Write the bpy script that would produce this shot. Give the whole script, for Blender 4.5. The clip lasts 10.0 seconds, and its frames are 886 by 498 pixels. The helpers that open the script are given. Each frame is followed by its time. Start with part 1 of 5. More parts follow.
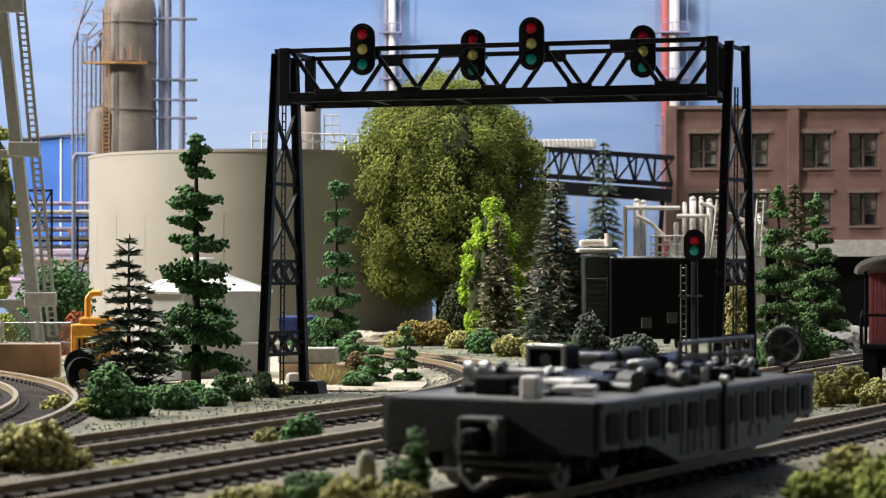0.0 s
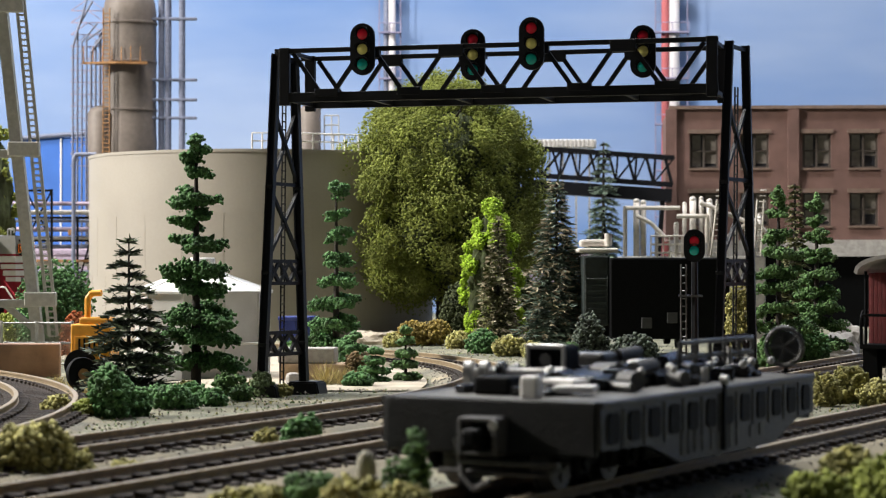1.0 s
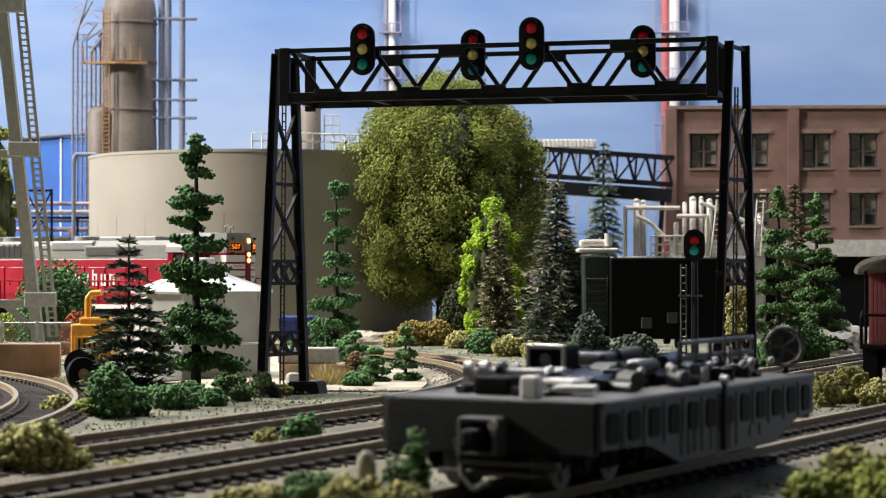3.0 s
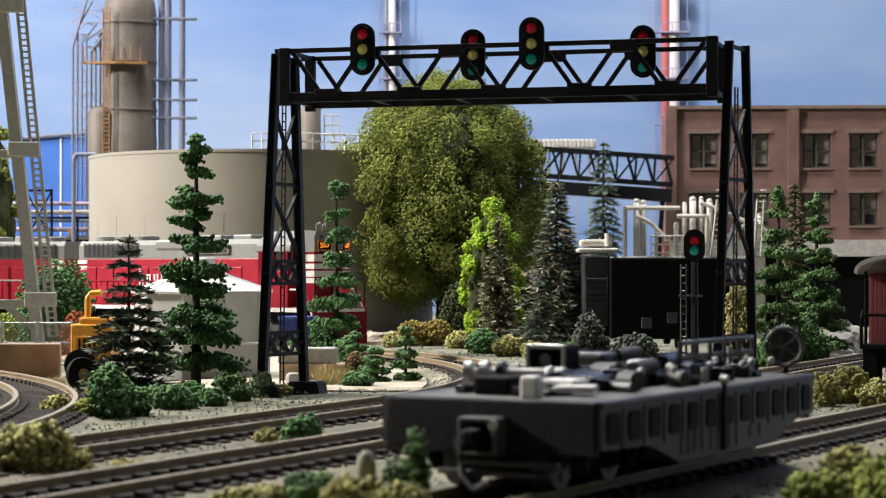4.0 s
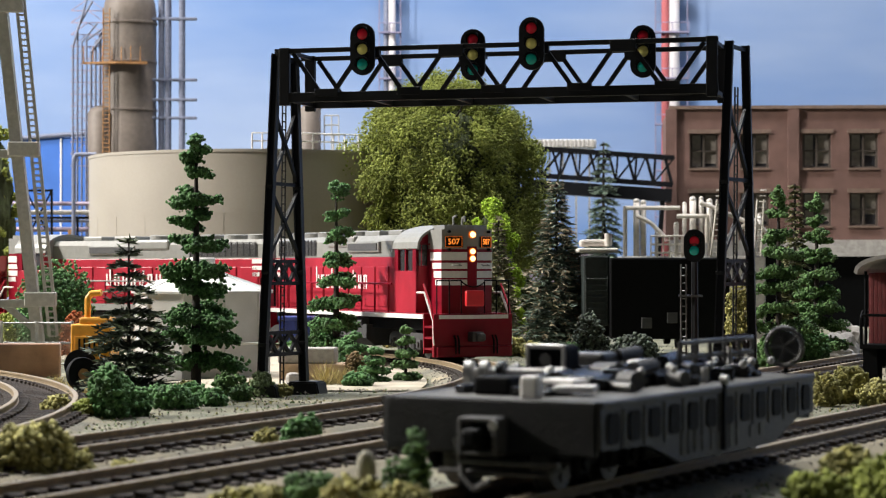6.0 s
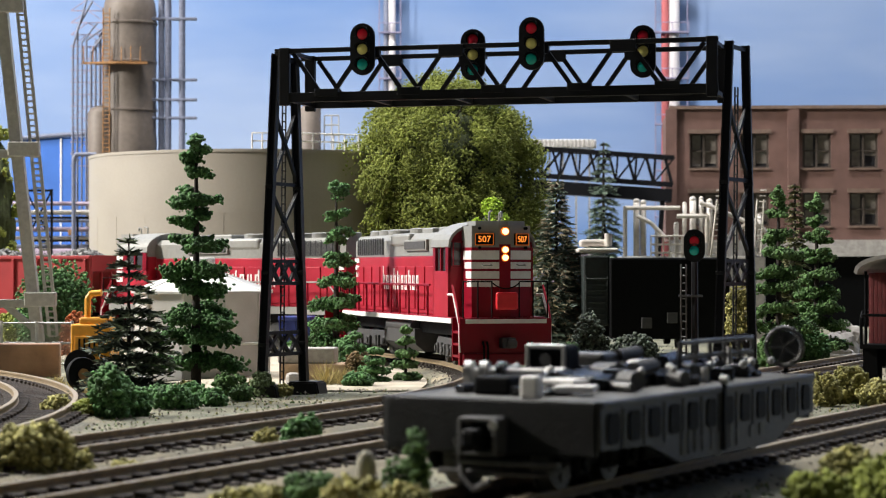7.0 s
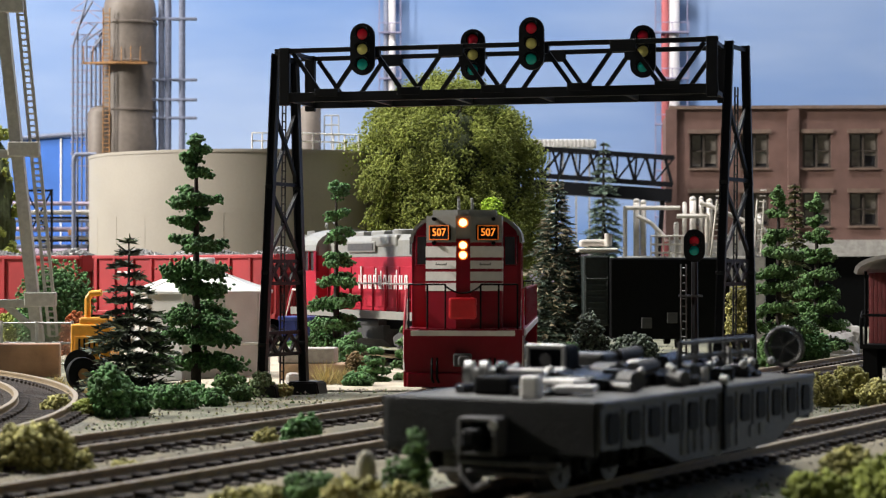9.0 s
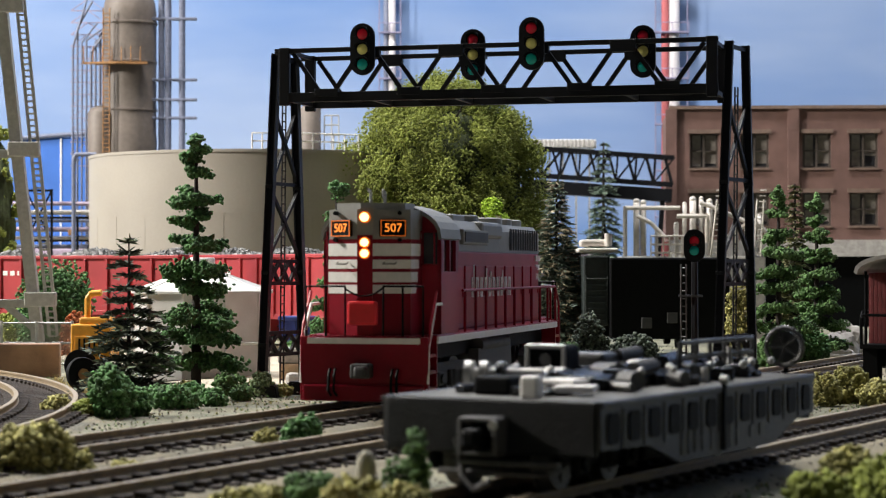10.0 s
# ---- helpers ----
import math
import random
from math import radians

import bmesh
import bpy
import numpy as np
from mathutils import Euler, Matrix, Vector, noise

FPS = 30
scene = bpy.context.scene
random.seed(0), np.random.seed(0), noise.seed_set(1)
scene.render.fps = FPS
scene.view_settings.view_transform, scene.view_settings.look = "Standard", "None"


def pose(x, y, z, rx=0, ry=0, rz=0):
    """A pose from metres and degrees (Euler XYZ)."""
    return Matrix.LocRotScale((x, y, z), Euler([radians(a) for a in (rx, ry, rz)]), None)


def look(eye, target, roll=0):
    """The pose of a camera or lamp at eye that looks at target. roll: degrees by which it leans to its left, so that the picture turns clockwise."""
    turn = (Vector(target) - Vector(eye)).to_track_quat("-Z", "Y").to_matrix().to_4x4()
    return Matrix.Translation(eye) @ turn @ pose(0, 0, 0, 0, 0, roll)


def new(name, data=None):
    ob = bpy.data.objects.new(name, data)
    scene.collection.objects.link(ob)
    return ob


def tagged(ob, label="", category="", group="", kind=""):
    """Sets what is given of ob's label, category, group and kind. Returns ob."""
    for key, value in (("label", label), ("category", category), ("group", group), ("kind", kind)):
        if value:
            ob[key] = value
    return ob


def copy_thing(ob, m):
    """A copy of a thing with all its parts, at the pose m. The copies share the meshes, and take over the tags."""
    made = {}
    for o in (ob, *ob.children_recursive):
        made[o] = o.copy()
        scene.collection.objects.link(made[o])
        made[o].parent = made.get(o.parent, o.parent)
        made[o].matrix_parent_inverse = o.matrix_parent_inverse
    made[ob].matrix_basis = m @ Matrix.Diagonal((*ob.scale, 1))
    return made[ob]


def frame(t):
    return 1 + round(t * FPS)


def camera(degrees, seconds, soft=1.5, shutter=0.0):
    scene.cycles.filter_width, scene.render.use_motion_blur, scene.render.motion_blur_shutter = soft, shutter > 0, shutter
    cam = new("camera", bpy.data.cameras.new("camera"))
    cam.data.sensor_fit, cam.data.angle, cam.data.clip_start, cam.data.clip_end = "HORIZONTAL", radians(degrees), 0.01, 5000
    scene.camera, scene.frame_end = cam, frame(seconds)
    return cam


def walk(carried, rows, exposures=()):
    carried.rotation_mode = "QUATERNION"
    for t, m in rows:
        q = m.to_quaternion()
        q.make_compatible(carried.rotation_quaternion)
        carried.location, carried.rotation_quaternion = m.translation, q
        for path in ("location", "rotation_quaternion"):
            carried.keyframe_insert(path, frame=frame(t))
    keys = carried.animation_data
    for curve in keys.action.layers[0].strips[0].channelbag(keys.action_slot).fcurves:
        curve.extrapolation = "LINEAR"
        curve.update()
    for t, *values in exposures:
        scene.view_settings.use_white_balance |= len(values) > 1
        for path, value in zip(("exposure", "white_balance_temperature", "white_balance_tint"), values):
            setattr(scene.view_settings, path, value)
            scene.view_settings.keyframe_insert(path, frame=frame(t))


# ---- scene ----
# A model railway in 1:87 on a table in a room. Lengths below are in millimetres; part() turns them to metres.
# z = 0 is the top of the rails, the camera looks along +y.
LENS = 24.0
cam = camera(LENS, 10.0, soft=1.1)
EYE = (0.0, 0.0, 0.0372)
AIM = pose(*EYE, 90 + 0.552, 0, 0)
walk(cam, [(0.0, AIM), (10.0, AIM)])
cam.data.dof.use_dof = True
cam.data.dof.focus_distance = 0.80
cam.data.dof.aperture_fstop = 60

MM = 0.001
R_TRACK, CX, CY = 408.7, -390.5, 758.5   # the main curve: a 16-inch circle
GROUND = -5.0

# ---- light: the room lamp at the left and two added overhead fills ----
world = bpy.data.worlds.new("room_air")
scene.world = world
world.use_nodes = True
world.node_tree.nodes["Background"].inputs[0].default_value = (0.75, 0.85, 1.0, 1)
world.node_tree.nodes["Background"].inputs[1].default_value = 0.05


def area_lamp(name, eye, target, size, watts, colour):
    data = bpy.data.lights.new(name, "AREA")
    data.shape, data.size, data.size_y, data.energy, data.color = "RECTANGLE", size[0], size[1], watts, colour
    ob = new(name, data)
    ob.matrix_world = look(eye, target)
    return ob


area_lamp("room_lamp", (-1.30, 1.00, 0.80), (0.0, 0.9, 0.0), (0.20, 0.20), 46, (1.0, 0.94, 0.85))
# unseen fill added to brighten the backdrop and factory at the right
area_lamp("ceiling_panel_lamp", (0.70, 1.36, 1.50), (0.75, 1.62, 0.0), (0.8, 0.3), 9, (0.95, 0.97, 1.0))
# unseen fill added overhead to brighten the foreground
area_lamp("ceiling_panel_lamp", (-0.20, 1.18, 1.50), (-0.20, 1.05, 0.0), (0.8, 0.3), 58, (1.0, 0.975, 0.95))


# ---- materials ----
def mat(name, col, rough=0.6, metal=0.0, var=0.25, scale=400, fine=2500, bump=0.3, col2=None, island=0.0, rand=0.0, spec=0.5):
    m = bpy.data.materials.new(name)
    m.use_nodes = True
    nt = m.node_tree
    nd, ln = nt.nodes, nt.links
    b = nd["Principled BSDF"]
    b.inputs["Roughness"].default_value, b.inputs["Metallic"].default_value = rough, metal
    b.inputs["Specular IOR Level"].default_value = spec
    tc = nd.new("ShaderNodeTexCoord")
    n1, n2 = nd.new("ShaderNodeTexNoise"), nd.new("ShaderNodeTexNoise")
    n1.inputs["Scale"].default_value, n2.inputs["Scale"].default_value = scale, fine
    n1.inputs["Detail"].default_value, n2.inputs["Detail"].default_value = 5, 3
    for n in (n1, n2):
        ln.new(tc.outputs["Object"], n.inputs["Vector"])
    mix = nd.new("ShaderNodeMix")
    mix.data_type = "RGBA"
    c2 = col2 or tuple(c * (1 - var) for c in col)
    mix.inputs[6].default_value, mix.inputs[7].default_value = (*col, 1), (*c2, 1)
    ramp = nd.new("ShaderNodeMapRange")
    ramp.inputs[1].default_value, ramp.inputs[2].default_value = 0.35, 0.65
    ln.new(n1.outputs[0], ramp.inputs[0])
    ln.new(ramp.outputs[0], mix.inputs[0])
    hsv = nd.new("ShaderNodeHueSaturation")
    ln.new(mix.outputs[2], hsv.inputs["Color"])
    val = nd.new("ShaderNodeMath")
    val.operation = "MULTIPLY_ADD"
    ln.new(n2.outputs[0], val.inputs[0])
    val.inputs[1].default_value, val.inputs[2].default_value = var * 1.2, 1 - var * 0.6
    last = val
    for amount, kind, out in ((island, "ShaderNodeNewGeometry", "Random Per Island"), (rand, "ShaderNodeObjectInfo", "Random")):
        if amount:
            g, a, mul = nd.new(kind), nd.new("ShaderNodeMath"), nd.new("ShaderNodeMath")
            a.operation, mul.operation = "MULTIPLY_ADD", "MULTIPLY"
            ln.new(g.outputs[out], a.inputs[0])
            a.inputs[1].default_value, a.inputs[2].default_value = 2 * amount, 1 - amount
            ln.new(a.outputs[0], mul.inputs[0])
            ln.new(last.outputs[0], mul.inputs[1])
            last = mul
    ln.new(last.outputs[0], hsv.inputs["Value"])
    ln.new(hsv.outputs[0], b.inputs["Base Color"])
    if bump:
        bp = nd.new("ShaderNodeBump")
        bp.inputs["Strength"].default_value, bp.inputs["Distance"].default_value = bump, 0.0006
        ln.new(n2.outputs[0], bp.inputs["Height"])
        ln.new(bp.outputs[0], b.inputs["Normal"])
    return m


def glow(name, col, strength):
    m = bpy.data.materials.new(name)
    m.use_nodes = True
    b = m.node_tree.nodes["Principled BSDF"]
    b.inputs["Base Color"].default_value = (*col, 1)
    b.inputs["Emission Color"].default_value, b.inputs["Emission Strength"].default_value = (*col, 1), strength
    return m


M_BLACK = mat("black_steel_plastic", (0.0035, 0.004, 0.007), 0.5, var=0.3, bump=0.1, spec=0.3)
M_DARK = mat("dark_grime_and_hollows", (0.004, 0.0045, 0.0055), 0.6, bump=0.2, spec=0.1)
M_GREASE = mat("greasy_black_iron", (0.010, 0.010, 0.012), 0.2, var=0.4, scale=300, bump=0.4)
M_RED = mat("red_loco_paint", (0.40, 0.026, 0.046), 0.34, var=0.2, scale=90, bump=0.06, spec=0.2)
# darker copy of the red; the shade on the engine's front is in it
M_DRED = mat("dark_and_shaded_red", (0.23, 0.005, 0.018), 0.32, var=0.18, scale=90, bump=0.05, spec=0.22)
M_BRED = mat("bright_red_enamel", (0.74, 0.02, 0.03), 0.4, var=0.1, bump=0.05)
M_GREY = mat("grey_loco_paint", (0.25, 0.25, 0.235), 0.45, var=0.12, bump=0.06)
M_WHITE = mat("white_paint", (0.78, 0.76, 0.74), 0.5, var=0.1, bump=0.05)
M_STEEL = mat("weathered_steel", (0.11, 0.11, 0.11), 0.38, 0.6, var=0.4, bump=0.3)
M_UNDER = mat("underframe_grey", (0.06, 0.06, 0.063), 0.6, bump=0.2)
M_RAIL = mat("rail_rust_brown", (0.29, 0.22, 0.13), 0.55, 0.0, var=0.3, bump=0.2)
M_RAILTOP = mat("rail_head_metal", (0.40, 0.33, 0.23), 0.4, 0.35, var=0.2, bump=0.1)
M_TIE = mat("tie_dark_brown", (0.035, 0.024, 0.018), 0.8, rand=0.3, bump=0.5)
M_BALLAST = mat("ballast_tan_grey", (0.29, 0.25, 0.17), 0.9, var=0.5, scale=30, fine=1500, bump=1.0, col2=(0.125, 0.125, 0.10))
M_GRAVEL = mat("gravel_stones", (0.26, 0.24, 0.21), 0.9, island=0.6, bump=0.4)
M_SOIL = mat("soil_and_turf", (0.215, 0.205, 0.14), 0.95, var=0.5, scale=38, fine=1300, bump=1.0, col2=(0.105, 0.112, 0.085))
M_SAND = mat("cream_sand_gravel", (0.48, 0.43, 0.34), 0.95, var=0.3, scale=120, fine=1600, bump=0.8)
M_TANK = mat("tank_beige_paint", (0.34, 0.31, 0.265), 0.55, var=0.09, scale=25, fine=600, bump=0.04)
M_TOWER = mat("tower_taupe_paint", (0.165, 0.135, 0.115), 0.6, var=0.45, scale=28, fine=300, bump=0.15)
M_POST = mat("weathered_post_wood", (0.36, 0.34, 0.26), 0.85, var=0.3, bump=0.3)
M_STAIN = mat("rust_orange_steel", (0.34, 0.17, 0.06), 0.7, var=0.4, bump=0.3)
M_PIPE = mat("blue_grey_pipe", (0.16, 0.18, 0.26), 0.5, bump=0.1)
# pink paled towards the haze colour of the far stacks
M_PINK = mat("hazed_pink_lattice", (0.36, 0.29, 0.38), 0.7, bump=0.1)
M_BLUE = mat("blue_tank_paint", (0.05, 0.16, 0.55), 0.5, var=0.2, scale=30, bump=0.05)
M_BRICK = mat("brick_red_brown", (0.175, 0.098, 0.082), 0.85, var=0.25, scale=60, fine=2200, bump=0.5)
M_LINTEL = mat("brown_lintel_stone", (0.20, 0.135, 0.105), 0.8, bump=0.3)
M_FOUND = mat("pale_concrete", (0.42, 0.40, 0.38), 0.85, bump=0.3)
M_PLANT = mat("pale_plant_plastic", (0.62, 0.58, 0.53), 0.55, var=0.2, bump=0.1)
M_CRANE = mat("grey_beige_crane_paint", (0.44, 0.43, 0.40), 0.6, var=0.2, bump=0.1)
M_SHED = mat("galvanised_shed_sheet", (0.60, 0.60, 0.585), 0.5, var=0.15, scale=80, bump=0.1)
M_ORANGE = mat("orange_machine_paint", (0.88, 0.40, 0.03), 0.5, var=0.15, bump=0.1)
M_NAVY = mat("navy_blue_plastic", (0.012, 0.03, 0.20), 0.5, bump=0.1)
M_BROWNWALL = mat("brown_retaining_wall", (0.42, 0.28, 0.20), 0.8, var=0.3, scale=120, bump=0.3)
M_TAN = mat("tan_board", (0.50, 0.36, 0.24), 0.85, var=0.3, bump=0.3)
M_FLAT = mat("dark_green_grey_flatcar", (0.007, 0.009, 0.011), 0.42, var=0.6, scale=110, bump=0.5, spec=0.25)
M_FLATSIDE = mat("faded_grey_brown_sill", (0.036, 0.036, 0.036), 0.45, var=0.6, scale=90, bump=0.4, col2=(0.010, 0.011, 0.013))
M_DECK = mat("weathered_dusty_deck", (0.16, 0.155, 0.14), 0.6, var=0.4, scale=70, bump=0.3, col2=(0.03, 0.031, 0.03))
M_CABOOSE = mat("oxide_red_wood", (0.17, 0.022, 0.025), 0.6, bump=0.2)
M_ROOF = mat("dusty_grey_roof", (0.50, 0.47, 0.46), 0.7, bump=0.2)
M_COAL = mat("grey_stone_load", (0.22, 0.22, 0.22), 0.9, island=0.6, bump=0.6)
M_LEAF_BIG = mat("olive_foam_foliage", (0.235, 0.275, 0.05), 0.9, var=0.35, scale=60, island=0.28, bump=0.6)
# the shade inside the crowns is put into this dark green
M_LEAF_SHADE = mat("shade_dark_foliage", (0.05, 0.065, 0.02), 0.95, var=0.5, scale=300, fine=900, bump=1.0)
M_LEAF_DK = mat("deep_green_foam", (0.075, 0.185, 0.055), 0.85, var=0.3, scale=200, island=0.5, bump=0.6)
M_LEAF_FIR = mat("blue_green_needles", (0.13, 0.18, 0.135), 0.85, var=0.3, island=0.8, bump=0.2)
M_LEAF_BLK = mat("blackish_needles", (0.066, 0.086, 0.064), 0.85, var=0.3, island=0.85, bump=0.2)
M_LEAF_LIME = mat("lime_foam_foliage", (0.30, 0.46, 0.02), 0.85, var=0.3, island=0.4, bump=0.6)
M_LEAF_MID = mat("grass_green_foam", (0.085, 0.175, 0.05), 0.85, var=0.3, island=0.5, bump=0.6)
M_LEAF_YEL = mat("yellow_green_turf", (0.34, 0.32, 0.11), 0.9, var=0.4, scale=150, island=0.45, bump=0.6)
M_STRAW = mat("straw_grass", (0.55, 0.46, 0.22), 0.9, island=0.4, bump=0.2)
M_TRUNK = mat("dark_bark", (0.030, 0.022, 0.018), 0.85, bump=0.6)
M_ROCK = mat("tan_rock", (0.46, 0.40, 0.32), 0.9, var=0.4, scale=150, bump=0.8)
# also serves as painted glints on the machinery load
M_WIRE = mat("galvanised_wire_and_glints", (0.45, 0.45, 0.44), 0.5, 0.4, bump=0.1)
M_GLASS_DK = mat("dim_window_glass", (0.05, 0.05, 0.055), 0.15, var=0.3, scale=90, bump=0.0)
M_BLIND = mat("window_blind", (0.24, 0.215, 0.19), 0.6, var=0.3, scale=300, bump=0.1)
M_WALLPAINT = mat("room_wall_paint", (0.085, 0.10, 0.13), 0.8, var=0.05, scale=3, fine=60, bump=0.05)
M_LAMP = glow("warm_bulb", (1.0, 0.70, 0.28), 3.0)
M_BOARD = glow("lit_number_orange", (1.0, 0.26, 0.03), 1.3)
M_EDGE = glow("faint_orange_edge", (1.0, 0.22, 0.02), 0.30)
M_HOPPER = mat("hopper_red_paint", (0.38, 0.028, 0.034), 0.5, var=0.2, scale=60, bump=0.1)
M_LENS_R = mat("red_lens", (0.85, 0.02, 0.05), 0.1, var=0.1, bump=0)
M_LENS_Y = mat("yellow_lens", (0.85, 0.76, 0.25), 0.2, var=0.1, bump=0)
M_LENS_G = mat("teal_lens", (0.01, 0.42, 0.38), 0.2, var=0.1, bump=0)


# ---- building helpers (millimetres) ----
def part(name, bm, material, parent=None, label="", smooth=False):
    """One mesh object out of a bmesh in millimetres."""
    bmesh.ops.scale(bm, vec=(MM, MM, MM), verts=bm.verts)
    me = bpy.data.meshes.new(name)
    bm.to_mesh(me)
    bm.free()
    if smooth:
        me.polygons.foreach_set("use_smooth", [True] * len(me.polygons))
    me.materials.append(material)
    ob = new(name, me)
    ob.parent = parent
    return tagged(ob, label)


def soup(name, verts, faces, material, parent=None, label=""):
    me = bpy.data.meshes.new(name)
    me.from_pydata((np.asarray(verts) * MM).tolist(), [], faces)
    if name == "foliage":
        me.polygons.foreach_set("use_smooth", [True] * len(me.polygons))
    me.materials.append(material)
    ob = new(name, me)
    ob.parent = parent
    return tagged(ob, label)


def thing(name, x, y, z, rz=0, label="", category="", group="", kind=""):
    ob = new(name)
    ob.matrix_world = pose(x * MM, y * MM, z * MM, 0, 0, rz)
    return tagged(ob, label, category, group, kind)


def B():
    return bmesh.new()


def box(bm, c, s, bevel=0.0, rz=0.0, ry=0.0):
    m = Matrix.Translation(c) @ Euler((0, radians(ry), radians(rz))).to_matrix().to_4x4() @ Matrix.Diagonal((*s, 1))
    r = bmesh.ops.create_cube(bm, size=1, matrix=m)
    if bevel:
        es = list({e for v in r["verts"] for e in v.link_edges})
        bmesh.ops.bevel(bm, geom=es, offset=bevel, segments=2, affect="EDGES", profile=0.5)
    return bm


def rod(bm, p, q, r, r2=None, n=8):
    p, q = Vector(p), Vector(q)
    d = q - p
    m = Matrix.Translation((p + q) / 2) @ d.to_track_quat("Z", "Y").to_matrix().to_4x4()
    bmesh.ops.create_cone(bm, cap_ends=True, segments=n, radius1=r, radius2=r if r2 is None else r2, depth=d.length, matrix=m)
    return bm


def beam(bm, p, q, w, h):
    p, q = Vector(p), Vector(q)
    d = q - p
    m = Matrix.Translation((p + q) / 2) @ d.to_track_quat("Z", "Y").to_matrix().to_4x4() @ Matrix.Diagonal((w, h, d.length, 1))
    bmesh.ops.create_cube(bm, size=1, matrix=m)
    return bm


def pipe(bm, pts, r, n=6):
    for a, b in zip(pts, pts[1:]):
        rod(bm, a, b, r, n=n)
    for a in pts[1:-1]:
        bmesh.ops.create_icosphere(bm, subdivisions=1, radius=r * 1.03, matrix=Matrix.Translation(a))
    return bm


def lathe(bm, profile, n=48, c=(0, 0)):
    rings = []
    for r, z in profile:
        rings.append([bm.verts.new((c[0] + r * math.cos(2 * math.pi * i / n), c[1] + r * math.sin(2 * math.pi * i / n), z)) for i in range(n)])
    for a, b in zip(rings, rings[1:]):
        for i in range(n):
            bm.faces.new((a[i], a[(i + 1) % n], b[(i + 1) % n], b[i]))
    bm.faces.new(list(reversed(rings[0])))
    bm.faces.new(rings[-1])
    return bm


def prism(bm, outline, axis, a, b):
    """Extrudes an outline (pairs) from a to b along axis 'x', 'y' or 'z'."""
    put = {"x": lambda u, v, w: (w, u, v), "y": lambda u, v, w: (u, w, v), "z": lambda u, v, w: (u, v, w)}[axis]
    lo, hi = [[bm.verts.new(put(u, v, w)) for u, v in outline] for w in (a, b)]
    n = len(outline)
    fs = [bm.faces.new(lo), bm.faces.new(list(reversed(hi)))]
    for i in range(n):
        fs.append(bm.faces.new((lo[i], hi[i], hi[(i + 1) % n], lo[(i + 1) % n])))
    bmesh.ops.recalc_face_normals(bm, faces=fs)
    return bm


OCTA_V = np.array([(1, 0, 0), (-1, 0, 0), (0, 1, 0), (0, -1, 0), (0, 0, 1), (0, 0, -1)], float)
OCTA_F = ((0, 2, 4), (2, 1, 4), (1, 3, 4), (3, 0, 4), (2, 0, 5), (1, 2, 5), (3, 1, 5), (0, 3, 5))


def clumps(rng, pts, size, flat=1.0, spread=0.5):
    """Small uneven lumps at the points: vertices and faces."""
    pts = np.asarray(pts)
    k = len(pts)
    v = OCTA_V[None] * (size * rng.uniform(1 - spread, 1 + spread, (k, 1, 1))) * rng.uniform(0.6, 1.3, (k, 6, 3))
    q = rng.normal(size=(k, 3, 3))
    q = np.linalg.qr(q)[0]
    v = np.einsum("kij,kvj->kvi", q, v)
    v[:, :, 2] *= flat
    v += pts[:, None]
    f = [tuple(6 * i + j for j in t) for i in range(k) for t in OCTA_F]
    return v.reshape(-1, 3), f


def blades(rng, pts, dirs, length, width):
    """Thin pointed slips (needles, grass) from points along directions."""
    pts, dirs = np.asarray(pts), np.asarray(dirs)
    k = len(pts)
    dirs = dirs / np.linalg.norm(dirs, axis=1)[:, None]
    side = np.cross(dirs, rng.normal(size=(k, 3)))
    side /= np.linalg.norm(side, axis=1)[:, None]
    ln = length * rng.uniform(0.6, 1.3, (k, 1))
    v = np.stack([pts - side * width, pts + side * width, pts + dirs * ln + side * width * 0.3, pts + dirs * ln - side * width * 0.3], 1)
    return v.reshape(-1, 3), [(4 * i, 4 * i + 1, 4 * i + 2, 4 * i + 3) for i in range(k)]


# ---- room and layout base ----
def room():
    for name, c, s in (("wall_west", (-2400, 500, 100), (100, 5200, 2900)), ("wall_east", (2400, 500, 100), (100, 5200, 2900)),
                       ("wall_south", (0, -2050, 100), (4700, 100, 2900)), ("wall_north", (0, 3050, 100), (4700, 100, 2900)),
                       ("floor", (0, 500, -1300), (4900, 5300, 100)), ("ceiling", (0, 500, 1600), (4900, 5300, 100))):
        tagged(part(name, box(B(), c, s), M_WALLPAINT), "plain painted surface of the layout room", "room shell", kind="structure")


